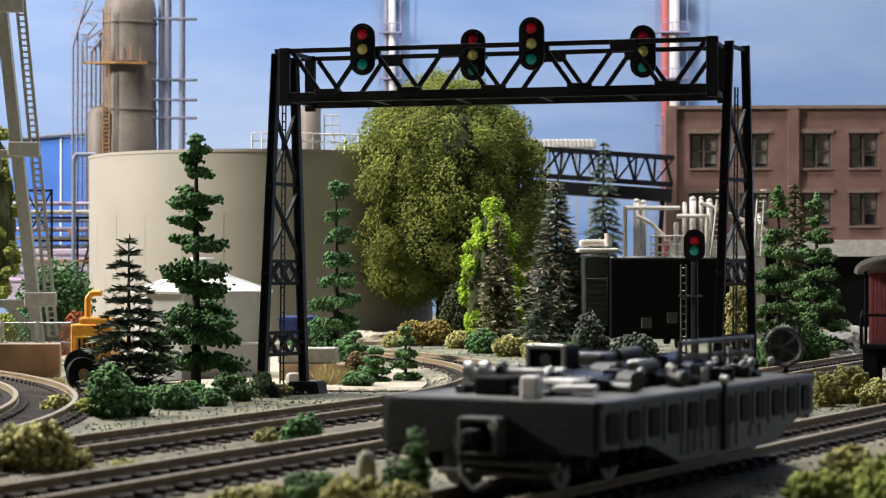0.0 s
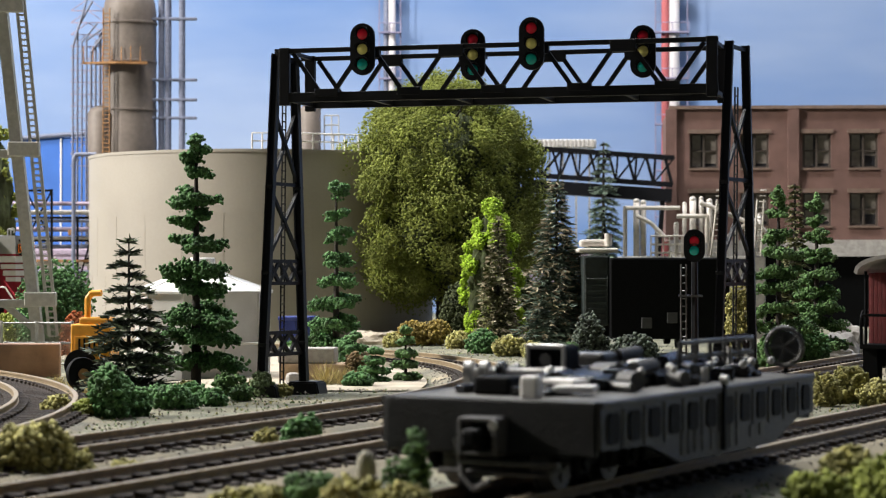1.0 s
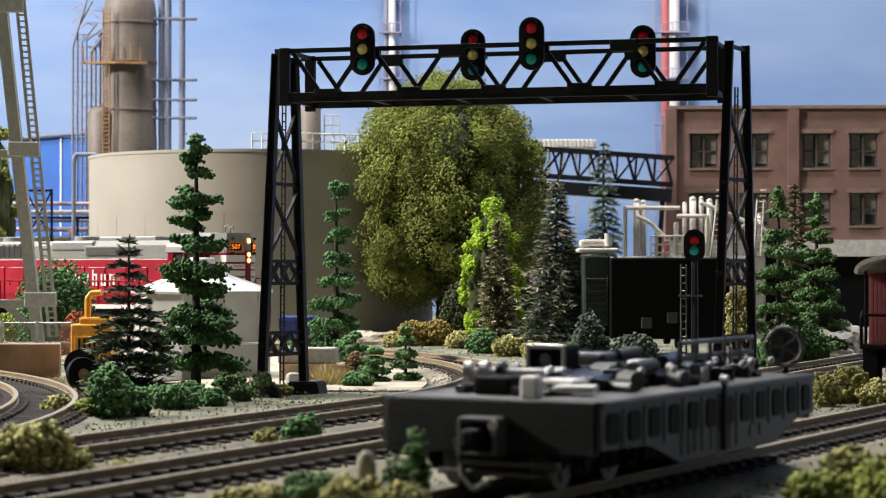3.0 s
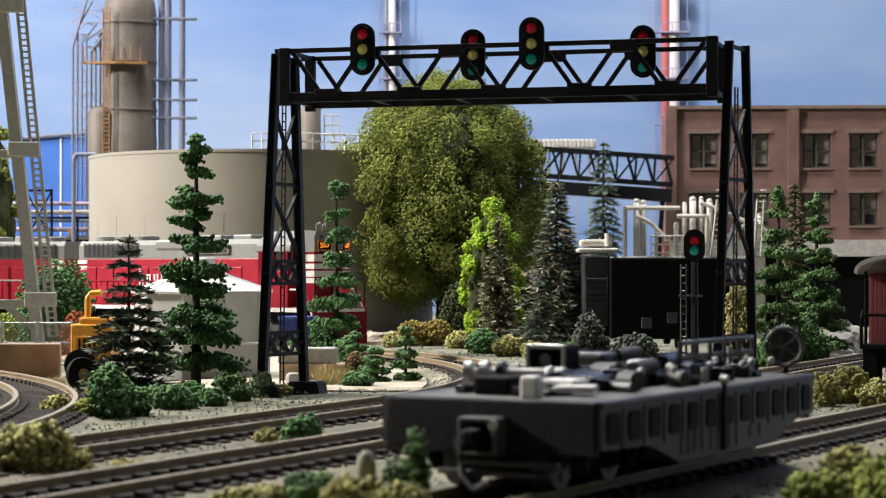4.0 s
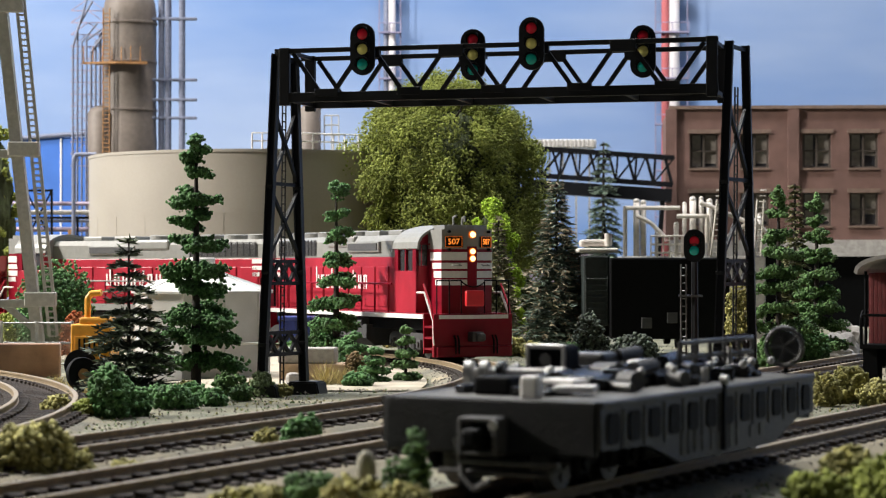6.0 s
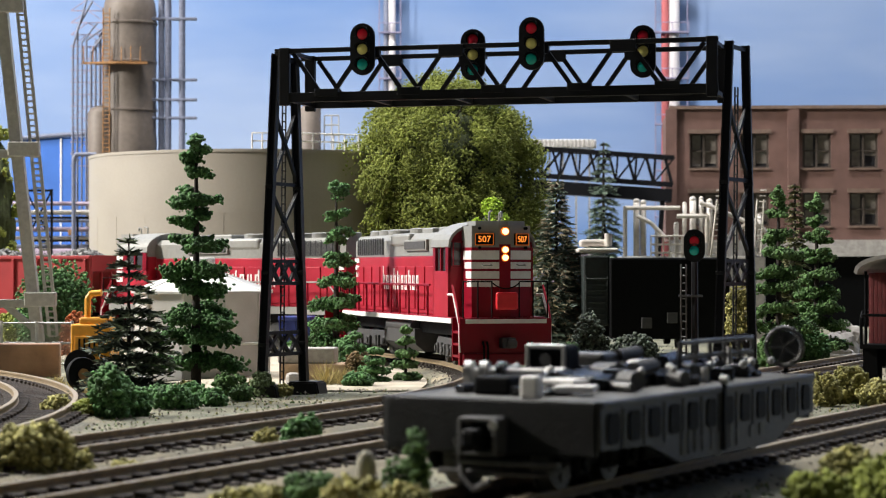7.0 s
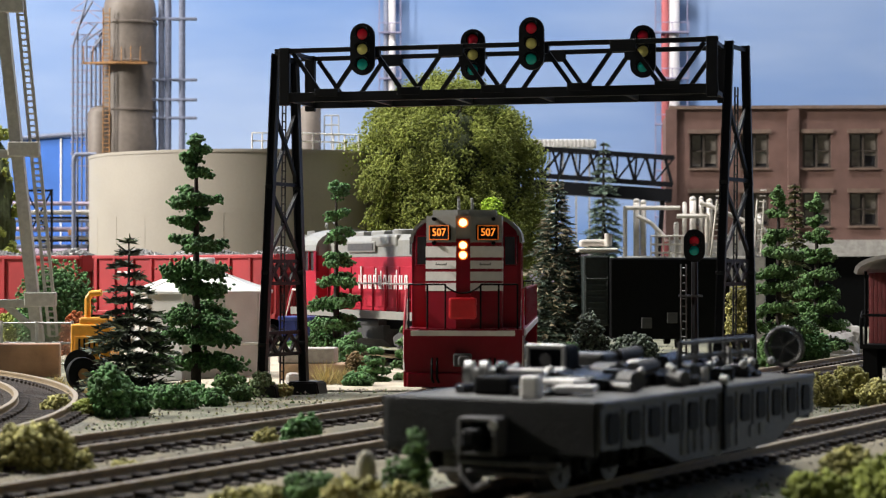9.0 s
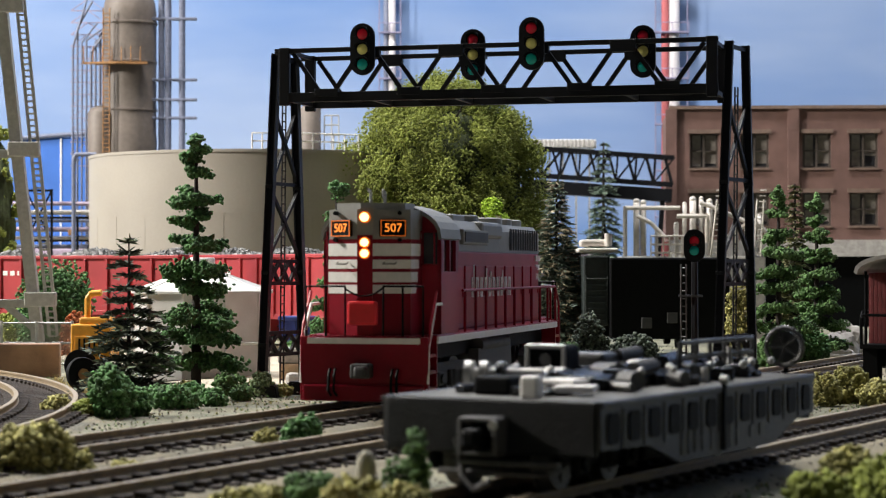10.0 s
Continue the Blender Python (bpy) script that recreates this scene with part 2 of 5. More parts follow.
def backdrop():
    """The painted sky board behind the layout, bent forward at both ends."""
    m = bpy.data.materials.new("painted_sky")
    m.use_nodes = True
    nd, ln = m.node_tree.nodes, m.node_tree.links
    b = nd["Principled BSDF"]
    b.inputs["Roughness"].default_value = 0.85
    b.inputs["Specular IOR Level"].default_value = 0.15
    tc, mp, nz, ramp = nd.new("ShaderNodeTexCoord"), nd.new("ShaderNodeMapping"), nd.new("ShaderNodeTexNoise"), nd.new("ShaderNodeValToRGB")
    mp.inputs["Scale"].default_value = (1.2, 1.0, 5.0)
    mp.inputs["Rotation"].default_value = (0, 0.30, 0)
    nz.inputs["Scale"].default_value, nz.inputs["Detail"].default_value = 1.7, 4
    ln.new(tc.outputs["Object"], mp.inputs[0])
    ln.new(mp.outputs[0], nz.inputs["Vector"])
    ln.new(nz.outputs[0], ramp.inputs[0])
    ramp.color_ramp.elements[0].position, ramp.color_ramp.elements[0].color = 0.35, (0.130, 0.232, 0.475, 1)
    ramp.color_ramp.elements[1].position, ramp.color_ramp.elements[1].color = 0.72, (0.31, 0.39, 0.56, 1)
    ln.new(ramp.outputs[0], b.inputs["Base Color"])
    bm = B()
    pts = [(-1500, 900), (-1420, 1400), (-1200, 1800), (-850, 2000), (850, 2000), (1200, 1800), (1420, 1400), (1500, 900)]
    prism(bm, pts + [(x * 1.01, y + 12) for x, y in reversed(pts)], "z", -60, 950)
    tagged(part("backdrop", bm, m), "pale blue painted sky board with faint clouds", "backdrop", kind="structure")


def ground():
    n = 220
    xs, ys = np.linspace(-1500, 1500, n), np.concatenate([np.linspace(90, 1300, 170), np.linspace(1310, 2010, 50)])
    v, f = [], []
    for y in ys:
        for x in xs:
            z = GROUND + 1.1 * noise.noise((x / 22, y / 22, 0)) + 0.7 * noise.noise((x / 7, y / 7, 3))
            v.append((x, y, z))
    for j in range(len(ys) - 1):
        for i in range(n - 1):
            a = j * n + i
            f.append((a, a + 1, a + n + 1, a + n))
    tagged(soup("ground", v, f, M_SOIL), "tan sandy scenery ground with grey-green patches", "ground", kind="structure")
    tagged(part("layout_table", box(B(), (0, 1050, -70), (3000, 1920, 90), 3), M_TAN), "wooden table top under the layout", "table", kind="structure")


# housings made up for the two fill lamps, out of view
def light_housing(name, x, y, z, w, d, label):
    t = thing(name, x, y, z, 0, label, "ceiling light")
    part("housing", box(B(), (0, 0, 14), (w + 40, d + 40, 20), 3), M_WHITE, t)
    for s in (-1, 1):
        part("rim", box(B(), (0, s * (d / 2 + 12), 0), (w + 40, 10, 10), 2), M_WHITE, t)


light_housing("ceiling_light", -200, 1180, 1500, 800, 300, "unseen added housing of the overhead fill lamp")
light_housing("ceiling_light", 700, 1360, 1500, 800, 300, "unseen added housing of the backdrop fill lamp")
room()
backdrop()
ground()

# ---- track ----
GAUGE = 8.9
tie_mesh = None


def along(points, step):
    """Evenly spaced (x, y, heading) along a polyline."""
    out, rest = [], 0.0
    for (x0, y0), (x1, y1) in zip(points, points[1:]):
        d = math.hypot(x1 - x0, y1 - y0)
        s = rest
        while s < d:
            out.append((x0 + (x1 - x0) * s / d, y0 + (y1 - y0) * s / d, math.atan2(y1 - y0, x1 - x0)))
            s += step
        rest = s - d
    return out


def track(points, label, ties=True, drop=0.0):
    global tie_mesh
    base = thing("track", 0, 0, 0, 0, label, "railway track", "tracks of the layout", "structure")
    pts = [(*p, math.atan2(q[1] - p[1], q[0] - p[0])) for p, q in zip(points, points[1:])]
    pts.append((*points[-1], pts[-1][2]))

    def sweep(profile, off, name, material, label=""):
        v, f, k = [], [], len(profile)
        for i, (x, y, a) in enumerate(pts):
            for u, z in profile:
                v.append((x - math.sin(a) * (off + u), y + math.cos(a) * (off + u), z + drop))
            if i:
                for j in range(k):
                    a0, b0 = (i - 1) * k + j, (i - 1) * k + (j + 1) % k
                    f.append((a0, b0, b0 + k, a0 + k))
        return soup(name, v, f, material, base, label)

    web = [(-1.2, -2.5), (-1.2, -2.0), (-0.35, -1.6), (-0.35, -0.9), (-0.75, -0.6), (-0.75, -0.12), (0.75, -0.12), (0.75, -0.6), (0.35, -0.9), (0.35, -1.6), (1.2, -2.0), (1.2, -2.5)]
    head = [(-0.6, -0.12), (-0.6, 0.0), (0.6, 0.0), (0.6, -0.12)]
    for s in (-1, 1):
        sweep(web, s * GAUGE, "rail", M_RAIL)
        sweep(head, s * GAUGE, "rail_head", M_RAILTOP, "worn bright rail head")
    sweep([(-27, -6.8), (-16.6, -3.15), (-10.2, -2.8), (-9.9, -3.2), (-7.9, -3.2), (-7.6, -2.8), (7.6, -2.8), (7.9, -3.2), (9.9, -3.2), (10.2, -2.8), (16.6, -3.15), (27, -6.8)], 0, "ballast_bed", M_BALLAST, "grey ballast shoulder")
    if tie_mesh is None:
        bm = box(B(), (0, 0, -3.2), (2.7, 30, 1.5), 0.2)
        for s in (-1, 1):
            for u in (-2.3, 2.3):
                box(bm, (0, s * GAUGE + u, -2.15), (3.0, 2.8, 1.0), 0.2)
        bmesh.ops.scale(bm, vec=(MM, MM, MM), verts=bm.verts)
        tie_mesh = bpy.data.meshes.new("tie")
        bm.to_mesh(tie_mesh)
        bm.free()
        tie_mesh.materials.append(M_TIE)
    if ties:
        for x, y, a in along(points, 6.6):
            t = new("tie", tie_mesh)
            t.parent = base
            t.matrix_basis = pose(x * MM, y * MM, drop * MM, 0, 0, math.degrees(a) + random.uniform(-1.5, 1.5))
    return base


def ray(x, y, heading, a, b):
    """A straight line through (x, y), heading in degrees to the right of +y."""
    s, c = math.sin(radians(heading)), math.cos(radians(heading))
    return [(x + s * d, y + c * d) for d in np.linspace(a, b, 12)]


PHI_END = -0.42
ARC = [(CX + R_TRACK * math.cos(p), CY + R_TRACK * math.sin(p)) for p in np.linspace(2.0, PHI_END, 90)]
TAN = [(ARC[-1][0] - math.sin(-PHI_END) * d, ARC[-1][1] - math.cos(PHI_END) * d) for d in np.linspace(20, 420, 12)]
track(ARC + TAN, "curved main track with rusty rails and dark ties")
track(ray(-28, 444, 25, -260, 900), "straight second track with rusty rails and dark ties")
track(ray(7.7, 349.5, 28.8, -230, 700), "siding under the dark flatcar")
track(ray(150, 682, 25, -18, 420), "siding under the red caboose")
LOOP = [(-601 + 489 * math.cos(p), 542 + 489 * math.sin(p)) for p in np.linspace(0.85, -0.2, 40)]
track(LOOP, "small curved industrial track with pale ballast", drop=-1.0)


def sand_patch():
    """Pale sand laid inside the curve, with an uneven edge."""
    v, f = [], []
    n, m = 90, 10
    for i in range(n):
        p = -0.10 + 0.95 * i / (n - 1)
        lo, hi = R_TRACK - 110 + 26 * noise.noise((i * 0.17, 0, 5)), R_TRACK - 24
        for j in range(m):
            r = lo + (hi - lo) * j / (m - 1)
            v.append((CX + r * math.cos(p), CY + r * math.sin(p), -3.9 + 0.35 * noise.noise((i * 0.6, j * 0.8, 2)) - (0.9 if j == 0 or i in (0, n - 1) else 0)))
    for i in range(n - 1):
        for j in range(m - 1):
            a = i * m + j
            f.append((a, a + 1, a + m + 1, a + m))
    tagged(soup("sand_patch", v, f, M_SAND), "cream sand strip inside the curve", "ground", kind="structure")


sand_patch()


def gravel():
    rng = np.random.default_rng(5)
    pts = []
    for line, n in ((ARC[30:] + TAN, 5200), (ray(-28, 444, 25, -200, 420), 2600), (ray(7.7, 349.5, 28.8, -200, 360), 2600)):
        dense = along(line, 0.5)
        for i in rng.integers(0, len(dense), n):
            x, y, a = dense[i]
            u = rng.normal(0, 12)
            if abs(abs(u) - GAUGE) < 1.6:
                continue
            z = -2.95 if abs(u) < 16.5 else -3.15 - (abs(u) - 16.5) * 0.35
            pts.append((x - math.sin(a) * u, y + math.cos(a) * u, max(z, GROUND) + 0.1))
    v, f = clumps(rng, pts, 0.48)
    tagged(soup("ballast_stones", v, f, M_GRAVEL), "loose grey and tan ballast stones", "gravel", kind="stuff")


gravel()


# ---- the train ----
TRAIN = []   # thing, lag on the curve, half wheelbase, wheels, runs backwards


def angle_at(t):
    """Where the leading engine's middle stands on the curve."""
    u = t - 8.0
    return 0.110 - 0.1788 * u + 0.0005 * u * u


def riding(t, lag, half, back=False):
    p = angle_at(t) + lag
    r = math.sqrt(R_TRACK ** 2 - half ** 2)
    return pose((CX + r * math.cos(p)) * MM, (CY + r * math.sin(p)) * MM, 0, 0, 0, math.degrees(p) - 90 + (180 if back else 0))


def letters(name, text, size, m, material, parent):
    data = bpy.data.curves.new(name, "FONT")
    data.body, data.size, data.align_x, data.align_y, data.extrude = text, size * MM, "CENTER", "CENTER", 0.0001
    data.materials.append(material)
    ob = new(name, data)
    ob.parent = parent
    ob.matrix_basis = m
    return ob


def bogie(parent, x, axles, r, turn, name="truck", frame_mat=None):
    t = new(name)
    t.parent = parent
    t.matrix_basis = pose(x * MM, 0, 0, 0, 0, turn)
    span = max(axles)
    bm = B()
    for s in (-1, 1):
        prism(bm, [(-span - 7, 8.5), (-span - 6, 5.2), (-span + 4, 4.2), (span - 4, 4.2), (span + 6, 5.2), (span + 7, 8.5), (span + 2, 10.5), (-span - 2, 10.5)], "y", s * 12.2 - 0.9, s * 12.2 + 0.9)
        for a in axles:
            box(bm, (a, s * 13.4, r), (4.2, 1.8, 4.2), 0.5)
            rod(bm, (a, s * 13.6, r), (a, s * 15.0, r), 1.3)
        for a in [(p + q) / 2 for p, q in zip(axles, axles[1:])]:
            for u in (-1.4, 1.4):
                rod(bm, (a + u, s * 13.4, 3.6), (a + u, s * 13.4, 8.2), 0.9)
    box(bm, (0, 0, 8.5), (8, 22, 3))
    part("side_frame", bm, frame_mat or M_UNDER, t, "grey cast truck frame")
    wheels = []
    for a in axles:
        bm = B()
        for s in (-1, 1):
            rod(bm, (0, s * 7.4, 0), (0, s * 10.0, 0), r, n=24)
            rod(bm, (0, s * 6.9, 0), (0, s * 7.5, 0), r + 0.8, n=24)
            for k in range(4):
                q = k * math.pi / 2
                rod(bm, (0.55 * r * math.cos(q), s * 9.8, 0.55 * r * math.sin(q)), (0.55 * r * math.cos(q), s * 10.3, 0.55 * r * math.sin(q)), r * 0.16, n=6)
        rod(bm, (0, -11, 0), (0, 11, 0), 1.0)
        w = part("wheelset", bm, M_STEEL, t, "dark steel wheels on an axle")
        w.matrix_basis = pose(a * MM, 0, r * MM)
        wheels.append((w, a, r))
    return wheels


def arch(half, eave, crown, n=10):
    return [(half * math.cos(q), eave + (crown - eave) * max(0.0, math.sin(q)) ** 0.85) for q in np.linspace(0, math.pi, n)]


def engine(label, leading):
    """A six-axle road switcher with a high short hood; +x is the cab end."""
    e = thing("locomotive", 0, 0, 0, 0, label, "diesel locomotive", "train on the curve")
    H = 96.5
    part("walkway", box(B(), (0, 0, 18.2), (2 * H - 18, 35.6, 1.6), 0.3), M_DRED, e)
    bm = B()
    for s in (-1, 1):
        box(bm, (0, s * 17.9, 17.65), (2 * H - 18, 0.5, 1.9 if leading else 3.4))
    part("sill_stripe", bm, M_WHITE if leading else M_GREY, e, "white sill stripe")
    part("frame", box(B(), (0, 0, 14.5), (2 * H - 6, 24, 6), 0.4), M_DARK, e, "black underframe")
    for s in (-1, 1):
        bm = B()
        box(bm, (s * (H - 1), 0, 10.0), (2, 35, 17.6), 0.3)
        box(bm, (s * (H + 0.2), 0, 3.4), (2.2, 33, 4.5), 0.5)
        part("pilot", bm, M_DRED, e, "pilot plate in shade-darkened red")
        for u in (-1, 1):
            for z in (4.5, 9.0, 13.5):
                part("step", box(B(), (s * (H - 5), u * 15.2, z), (8.5, 4.4, 0.9)), M_DRED, e)
            part("step_plate", box(B(), (s * (H - 9.5), u * 15.2, 10), (0.8, 4.8, 15)), M_DRED, e)
        part("end_platform", box(B(), (s * (H - 5), 0, 18.2), (9.5, 26, 1.6)), M_DRED, e)
        part("pilot_stripe", box(B(), (s * (H + 0.35), 0, 17.6), (0.7, 30.6, 1.6)), M_WHITE, e, "white stripe")
        bm = box(B(), (s * (H + 2), 0, 9.5), (5, 5.2, 4), 0.5)
        box(bm, (s * (H + 5), 0.6, 9.3), (4, 3.4, 3.2), 0.8)
        part("coupler", bm, M_UNDER, e, "grey knuckle coupler")
        for u in (-9, -7.5, 8, 9.5):
            bm = pipe(B(), [(s * (H + 0.8), u, 10), (s * (H + 2.2), u, 8), (s * (H + 2.4), u, 4), (s * (H + 1.4), u + 0.5, 2.6)], 0.38)
            part("hose", bm, M_DARK, e, "black air hose")
    # hoods
    def nose(z0, z1, x0, x1, w, cut):
        return prism(B(), [(x0, -w), (x1 - cut, -w), (x1, -2.2), (x1, 2.2), (x1 - cut, w), (x0, w)], "z", z0, z1)
    n0, n1 = 77, 95.0
    # the nose's shade is painted in with the darker red
    part("short_hood", nose(19, 45.4, n0, n1, 11.2, 4.6), M_DRED, e, "high nose in shade-darkened red")
    bm = nose(45.4, 55.4, n0, n1, 11.2, 4.6)
    bmesh.ops.bevel(bm, geom=[q for q in bm.edges if all(v.co.z > 55 for v in q.verts)], offset=1.8, segments=4, affect="EDGES")
    part("short_hood_top", bm, M_GREY, e, "grey nose top")
    for z0, z1 in ((40.8, 44.2), (37.3, 39.8), (33.6, 36.4), (30.5, 32.9)):
        bm = B()
        for s in (-1, 1):
            tip = 71 + (44.2 - z1) * 0.42
            pts = [(n1 + 0.15, s * 2.1), (n1 - 4.6 + 0.15, s * 11.4), (tip + 9, s * 11.4), (tip + 9, s * 11.0), (n1 - 4.8, s * 11.0), (n1 - 0.2, s * 2.1)]
            prism(bm, pts, "z", z0, z1)
        part("nose_stripe", bm, M_WHITE, e, "white nose stripe")
    part("long_hood", box(B(), (-18.5, 0, 30.8), (150, 21, 23.6), 0.5), M_RED, e, "red long hood")
    bm = prism(B(), [(-10.5, 42.6), (10.5, 42.6), (10.5, 49.5), (8.6, 52.0), (-8.6, 52.0), (-10.5, 49.5)], "x", -93.5, 56.5)
    part("long_hood_top", bm, M_GREY, e, "grey hood roof")
    for s in (-1, 1):
        for k in range(9):
            bm = box(B(), (-84 + k * 14.5, s * 10.7, 29.5), (11.5, 0.6, 17.5), 0.25)
            box(bm, (-88.5 + k * 14.5, s * 11.1, 30), (0.6, 0.5, 2.5))
            part("hood_door", bm, M_RED, e)
        bm = B()
        for k in range(14):
            box(bm, (-66, s * 10.7, 43.6 + k * 0.52), (46, 0.5, 0.26))
        for k in range(12):
            box(bm, (-88 + k * 4, s * 10.9, 47.2), (0.35, 0.5, 7))
        part("radiator_grille", bm, M_UNDER, e, "grey louvred grille")
        part("intake_box", box(B(), (12, s * 11.0, 47), (34, 1.4, 4.6), 0.3), M_GREY, e)
        part("intake_shutter", box(B(), (12, s * 11.9, 47), (31, 0.3, 3.0)), M_UNDER, e, "dark slotted shutter")
        # white lettering as plain bars
        for k, hgt in enumerate((10.0, 6.2, 6.2, 9.0, 8.0, 6.2, 6.2, 8.4, 6.2, 6.2)):
            bm = B()
            for u in (-1.2, 1.2):
                box(bm, (-13 + s * (27 - k * 6) + u, s * 11.15, 28.5 + (hgt if u < 0 else 6.2) / 2), (1.1, 0.25, hgt if u < 0 else 6.2))
            box(bm, (-13 + s * (27 - k * 6), s * 11.15, 34.2 if k % 2 else 29.1), (2.4, 0.24, 1.0))
            part("lettering_bar", bm, M_WHITE, e, "white lettering bars")
        for k in range(3):
            part("rear_stripe", box(B(), (-90 + k * 0.8, s * 10.75, 41 - k * 3.2), (8 - k * 1.6, 0.5, 2)), M_WHITE, e, "white hood stripe")
    # roof gear
    for x in (-82, -66, -50, -14):
        bm = lathe(B(), [(6.6, 52), (6.6, 54.2), (5.6, 54.6)], 24, (x, 0))
        part("roof_fan", bm, M_GREY, e, "round grey roof fan")
    for x, w in ((8, 16), (32, 14)):
        part("roof_hatch", box(B(), (x, 0, 53), (w, 11, 2.6), 0.6), M_GREY, e)
    part("dynamic_brake_blister", box(B(), (-14, 0, 49.5), (30, 22.6, 5.4), 1.2), M_GREY, e)
    # cab
    bm = B()
    for s in (-1, 1):
        box(bm, (67, s * 15.9, 27.5), (21, 1.2, 18), 0.2)
    for x in (57, 77):
        box(bm, (x, 0, 31), (1.0, 33, 25))
    part("cab", bm, M_RED, e, "red lower cab")
    for s in (-1, 1):
        for x, w in ((58.2, 3.4), (75.8, 3.4), (67, 1.0)):
            part("cab_post", box(B(), (x, s * 15.9, 42), (w, 1.2, 11.5)), M_DRED, e, "dark red cab post")
    for x in (57, 77):
        bm = prism(B(), [(-16.0, 43.5), (16.0, 43.5), (16.0, 45.6)] + arch(16.0, 45.6, 54.7)[1:-1] + [(-16.0, 45.6)], "x", x - 0.5, x + 0.5)
        part("cab_end_wall", bm, M_DRED if x > 60 else M_GREY, e, "upper cab wall")
    for s in (-1, 1):
        part("cab_window", box(B(), (67, s * 15.4, 41.5), (17, 0.3, 10)), M_GLASS_DK, e, "dark cab side glass")
        cw = part("cab_front_window", box(B(), (77.8, s * 13.6, 43.0), (0.4, 3.8, 9.0), 0.1), M_GLASS_DK, e, "dark cab front glass")
        part("window_frame", pipe(B(), [(77.8, s * 13.6 + a, 43.0 + b) for a, b in ((-2.0, -4.6), (2.0, -4.6), (2.0, 4.6), (-2.0, 4.6), (-2.0, -4.6))], 0.25), M_DRED, cw)
    outer, inner = arch(17.0, 45.8, 55.8, 16), arch(16.2, 45.4, 54.8, 16)
    bm = prism(B(), outer + list(reversed(inner)), "x", 55.5, 79.5)
    part("cab_roof", bm, M_GREY, e, "arched grey cab roof")
    # lamps and boards
    if leading:
        for z, r in ((51.4, 1.2), (44.5, 1.1), (41.5, 1.1)):
            # glowing ring imitates the orange halo round the bulb
            part("headlight_rim", rod(B(), (n1 - 0.2, 0, z), (n1 + 0.8, 0, z), r + 0.4, n=20), M_EDGE, e)
            part("headlight", rod(B(), (n1 + 0.6, 0, z), (n1 + 1.1, 0, z), r, n=20), M_LAMP, e, "lit warm headlight")
    part("nose_band", box(B(), (n1 + 0.1, 0, 35), (0.5, 4.2, 23)), M_DRED, e)
    for s in (-1, 1):
        yaw = s * math.degrees(math.atan2(4.6, 9.0))
        m = pose((n1 - 2.1) * MM, s * 7.0 * MM, 48.4 * MM, 0, 0, yaw)
        bm = box(B(), (0.1, 0, 0), (0.8, 7.6, 4.6), 0.3)
        nb = part("number_board", bm, M_DARK, e, "dark number board")
        nb.matrix_basis = m
        if leading:
            bm = B()
            for z in (-2.1, 2.1):
                box(bm, (0.6, 0, z), (0.2, 6.9, 0.2))
            for u in (-3.4, 3.4):
                box(bm, (0.6, u, 0), (0.2, 0.2, 4.2))
            part("lit_border", bm, M_EDGE, nb, "glowing orange board edge")
            letters("road_number", "507", 3.3, pose(0.55 * MM, 0, 0, 90, 0, 90), M_BOARD, nb)
        for z in (45.2, 52.6):
            part("class_light", rod(B(), (n1 - 3.6, s * 8.6, z), (n1 - 1.9, s * 8.9, z), 0.6), M_DARK, e)
        part("grab_iron", pipe(B(), [(n1 - 1, s * 5.0, 39), (n1 + 0.6, s * 5.0, 38.6), (n1 - 0.3, s * 8.0, 38.6), (n1 - 1.9, s * 8, 39)], 0.25), M_GREY, e)
    part("jumper_box", box(B(), (H + 1.0, 0, 25.2), (2.4, 8.2, 6.6), 0.8), M_BRED, e, "bright red drop-step box")
    bm = B()
    pipe(bm, [(82, -2, 55.0), (82, -2, 58.8), (85, -2, 59.5)], 0.45)
    pipe(bm, [(82, 2, 55.0), (82, 2, 58.4), (84, 2, 59.0), (84, 2.2, 57.0)], 0.45)
    part("horn", bm, M_GREY, e, "grey roof horn")
    # handrails
    for s in (-1, 1):
        bm = B()
        pipe(bm, [(55, s * 17.3, 31), (-88, s * 17.3, 31), (-95, s * 17.3, 25), (-96, s * 17.3, 7)], 0.42)
        part("handrail", bm, M_GREY if not leading else M_DRED, e)
        for k in range(11):
            part("stanchion", rod(B(), (52 - k * 14, s * 17.3, 18.5), (52 - k * 14, s * 17.3, 31), 0.42), M_DRED, e)
        bm = pipe(B(), [(80, s * 17.2, 27.5), (87, s * 17.2, 27.5), (95.5, s * 17.3, 16), (96.2, s * 17.3, 6)], 0.45)
        part("step_rail", bm, M_WHITE, e, "white step handrail")
        for z in (14.5,):
            part("stair_rail", pipe(B(), [(H - 10, s * 17.4, 31), (H - 3, s * 17.4, 22), (H - 1, s * 17.4, 17)], 0.4), M_RED, e)
    for x in (H - 0.5, -H + 0.5):
        for s in (-1, 1):
            part("end_rail", pipe(B(), [(x, s * 16, 18.5), (x, s * 16, 32.5), (x, s * 5.2, 32.5), (x, s * 5.2, 18.5)], 0.27), M_DARK, e, "dark end handrail")
            part("rail_post", rod(B(), (x, s * 10.5, 18.5), (x, s * 10.5, 32.5), 0.3), M_DARK, e)
        ch = [(x + 0.5, 5.2 - 10.4 * k / 8, 32 - 2.2 * (1 - ((k - 4) / 4) ** 2)) for k in range(9)]
        part("chain", pipe(B(), ch, 0.28, 5), M_DARK, e, "slack end chain")
    bm = prism(B(), [(-15, 13), (-15, 7), (-11, 3.6), (11, 3.6), (15, 7), (15, 13)], "x", -24, 24)
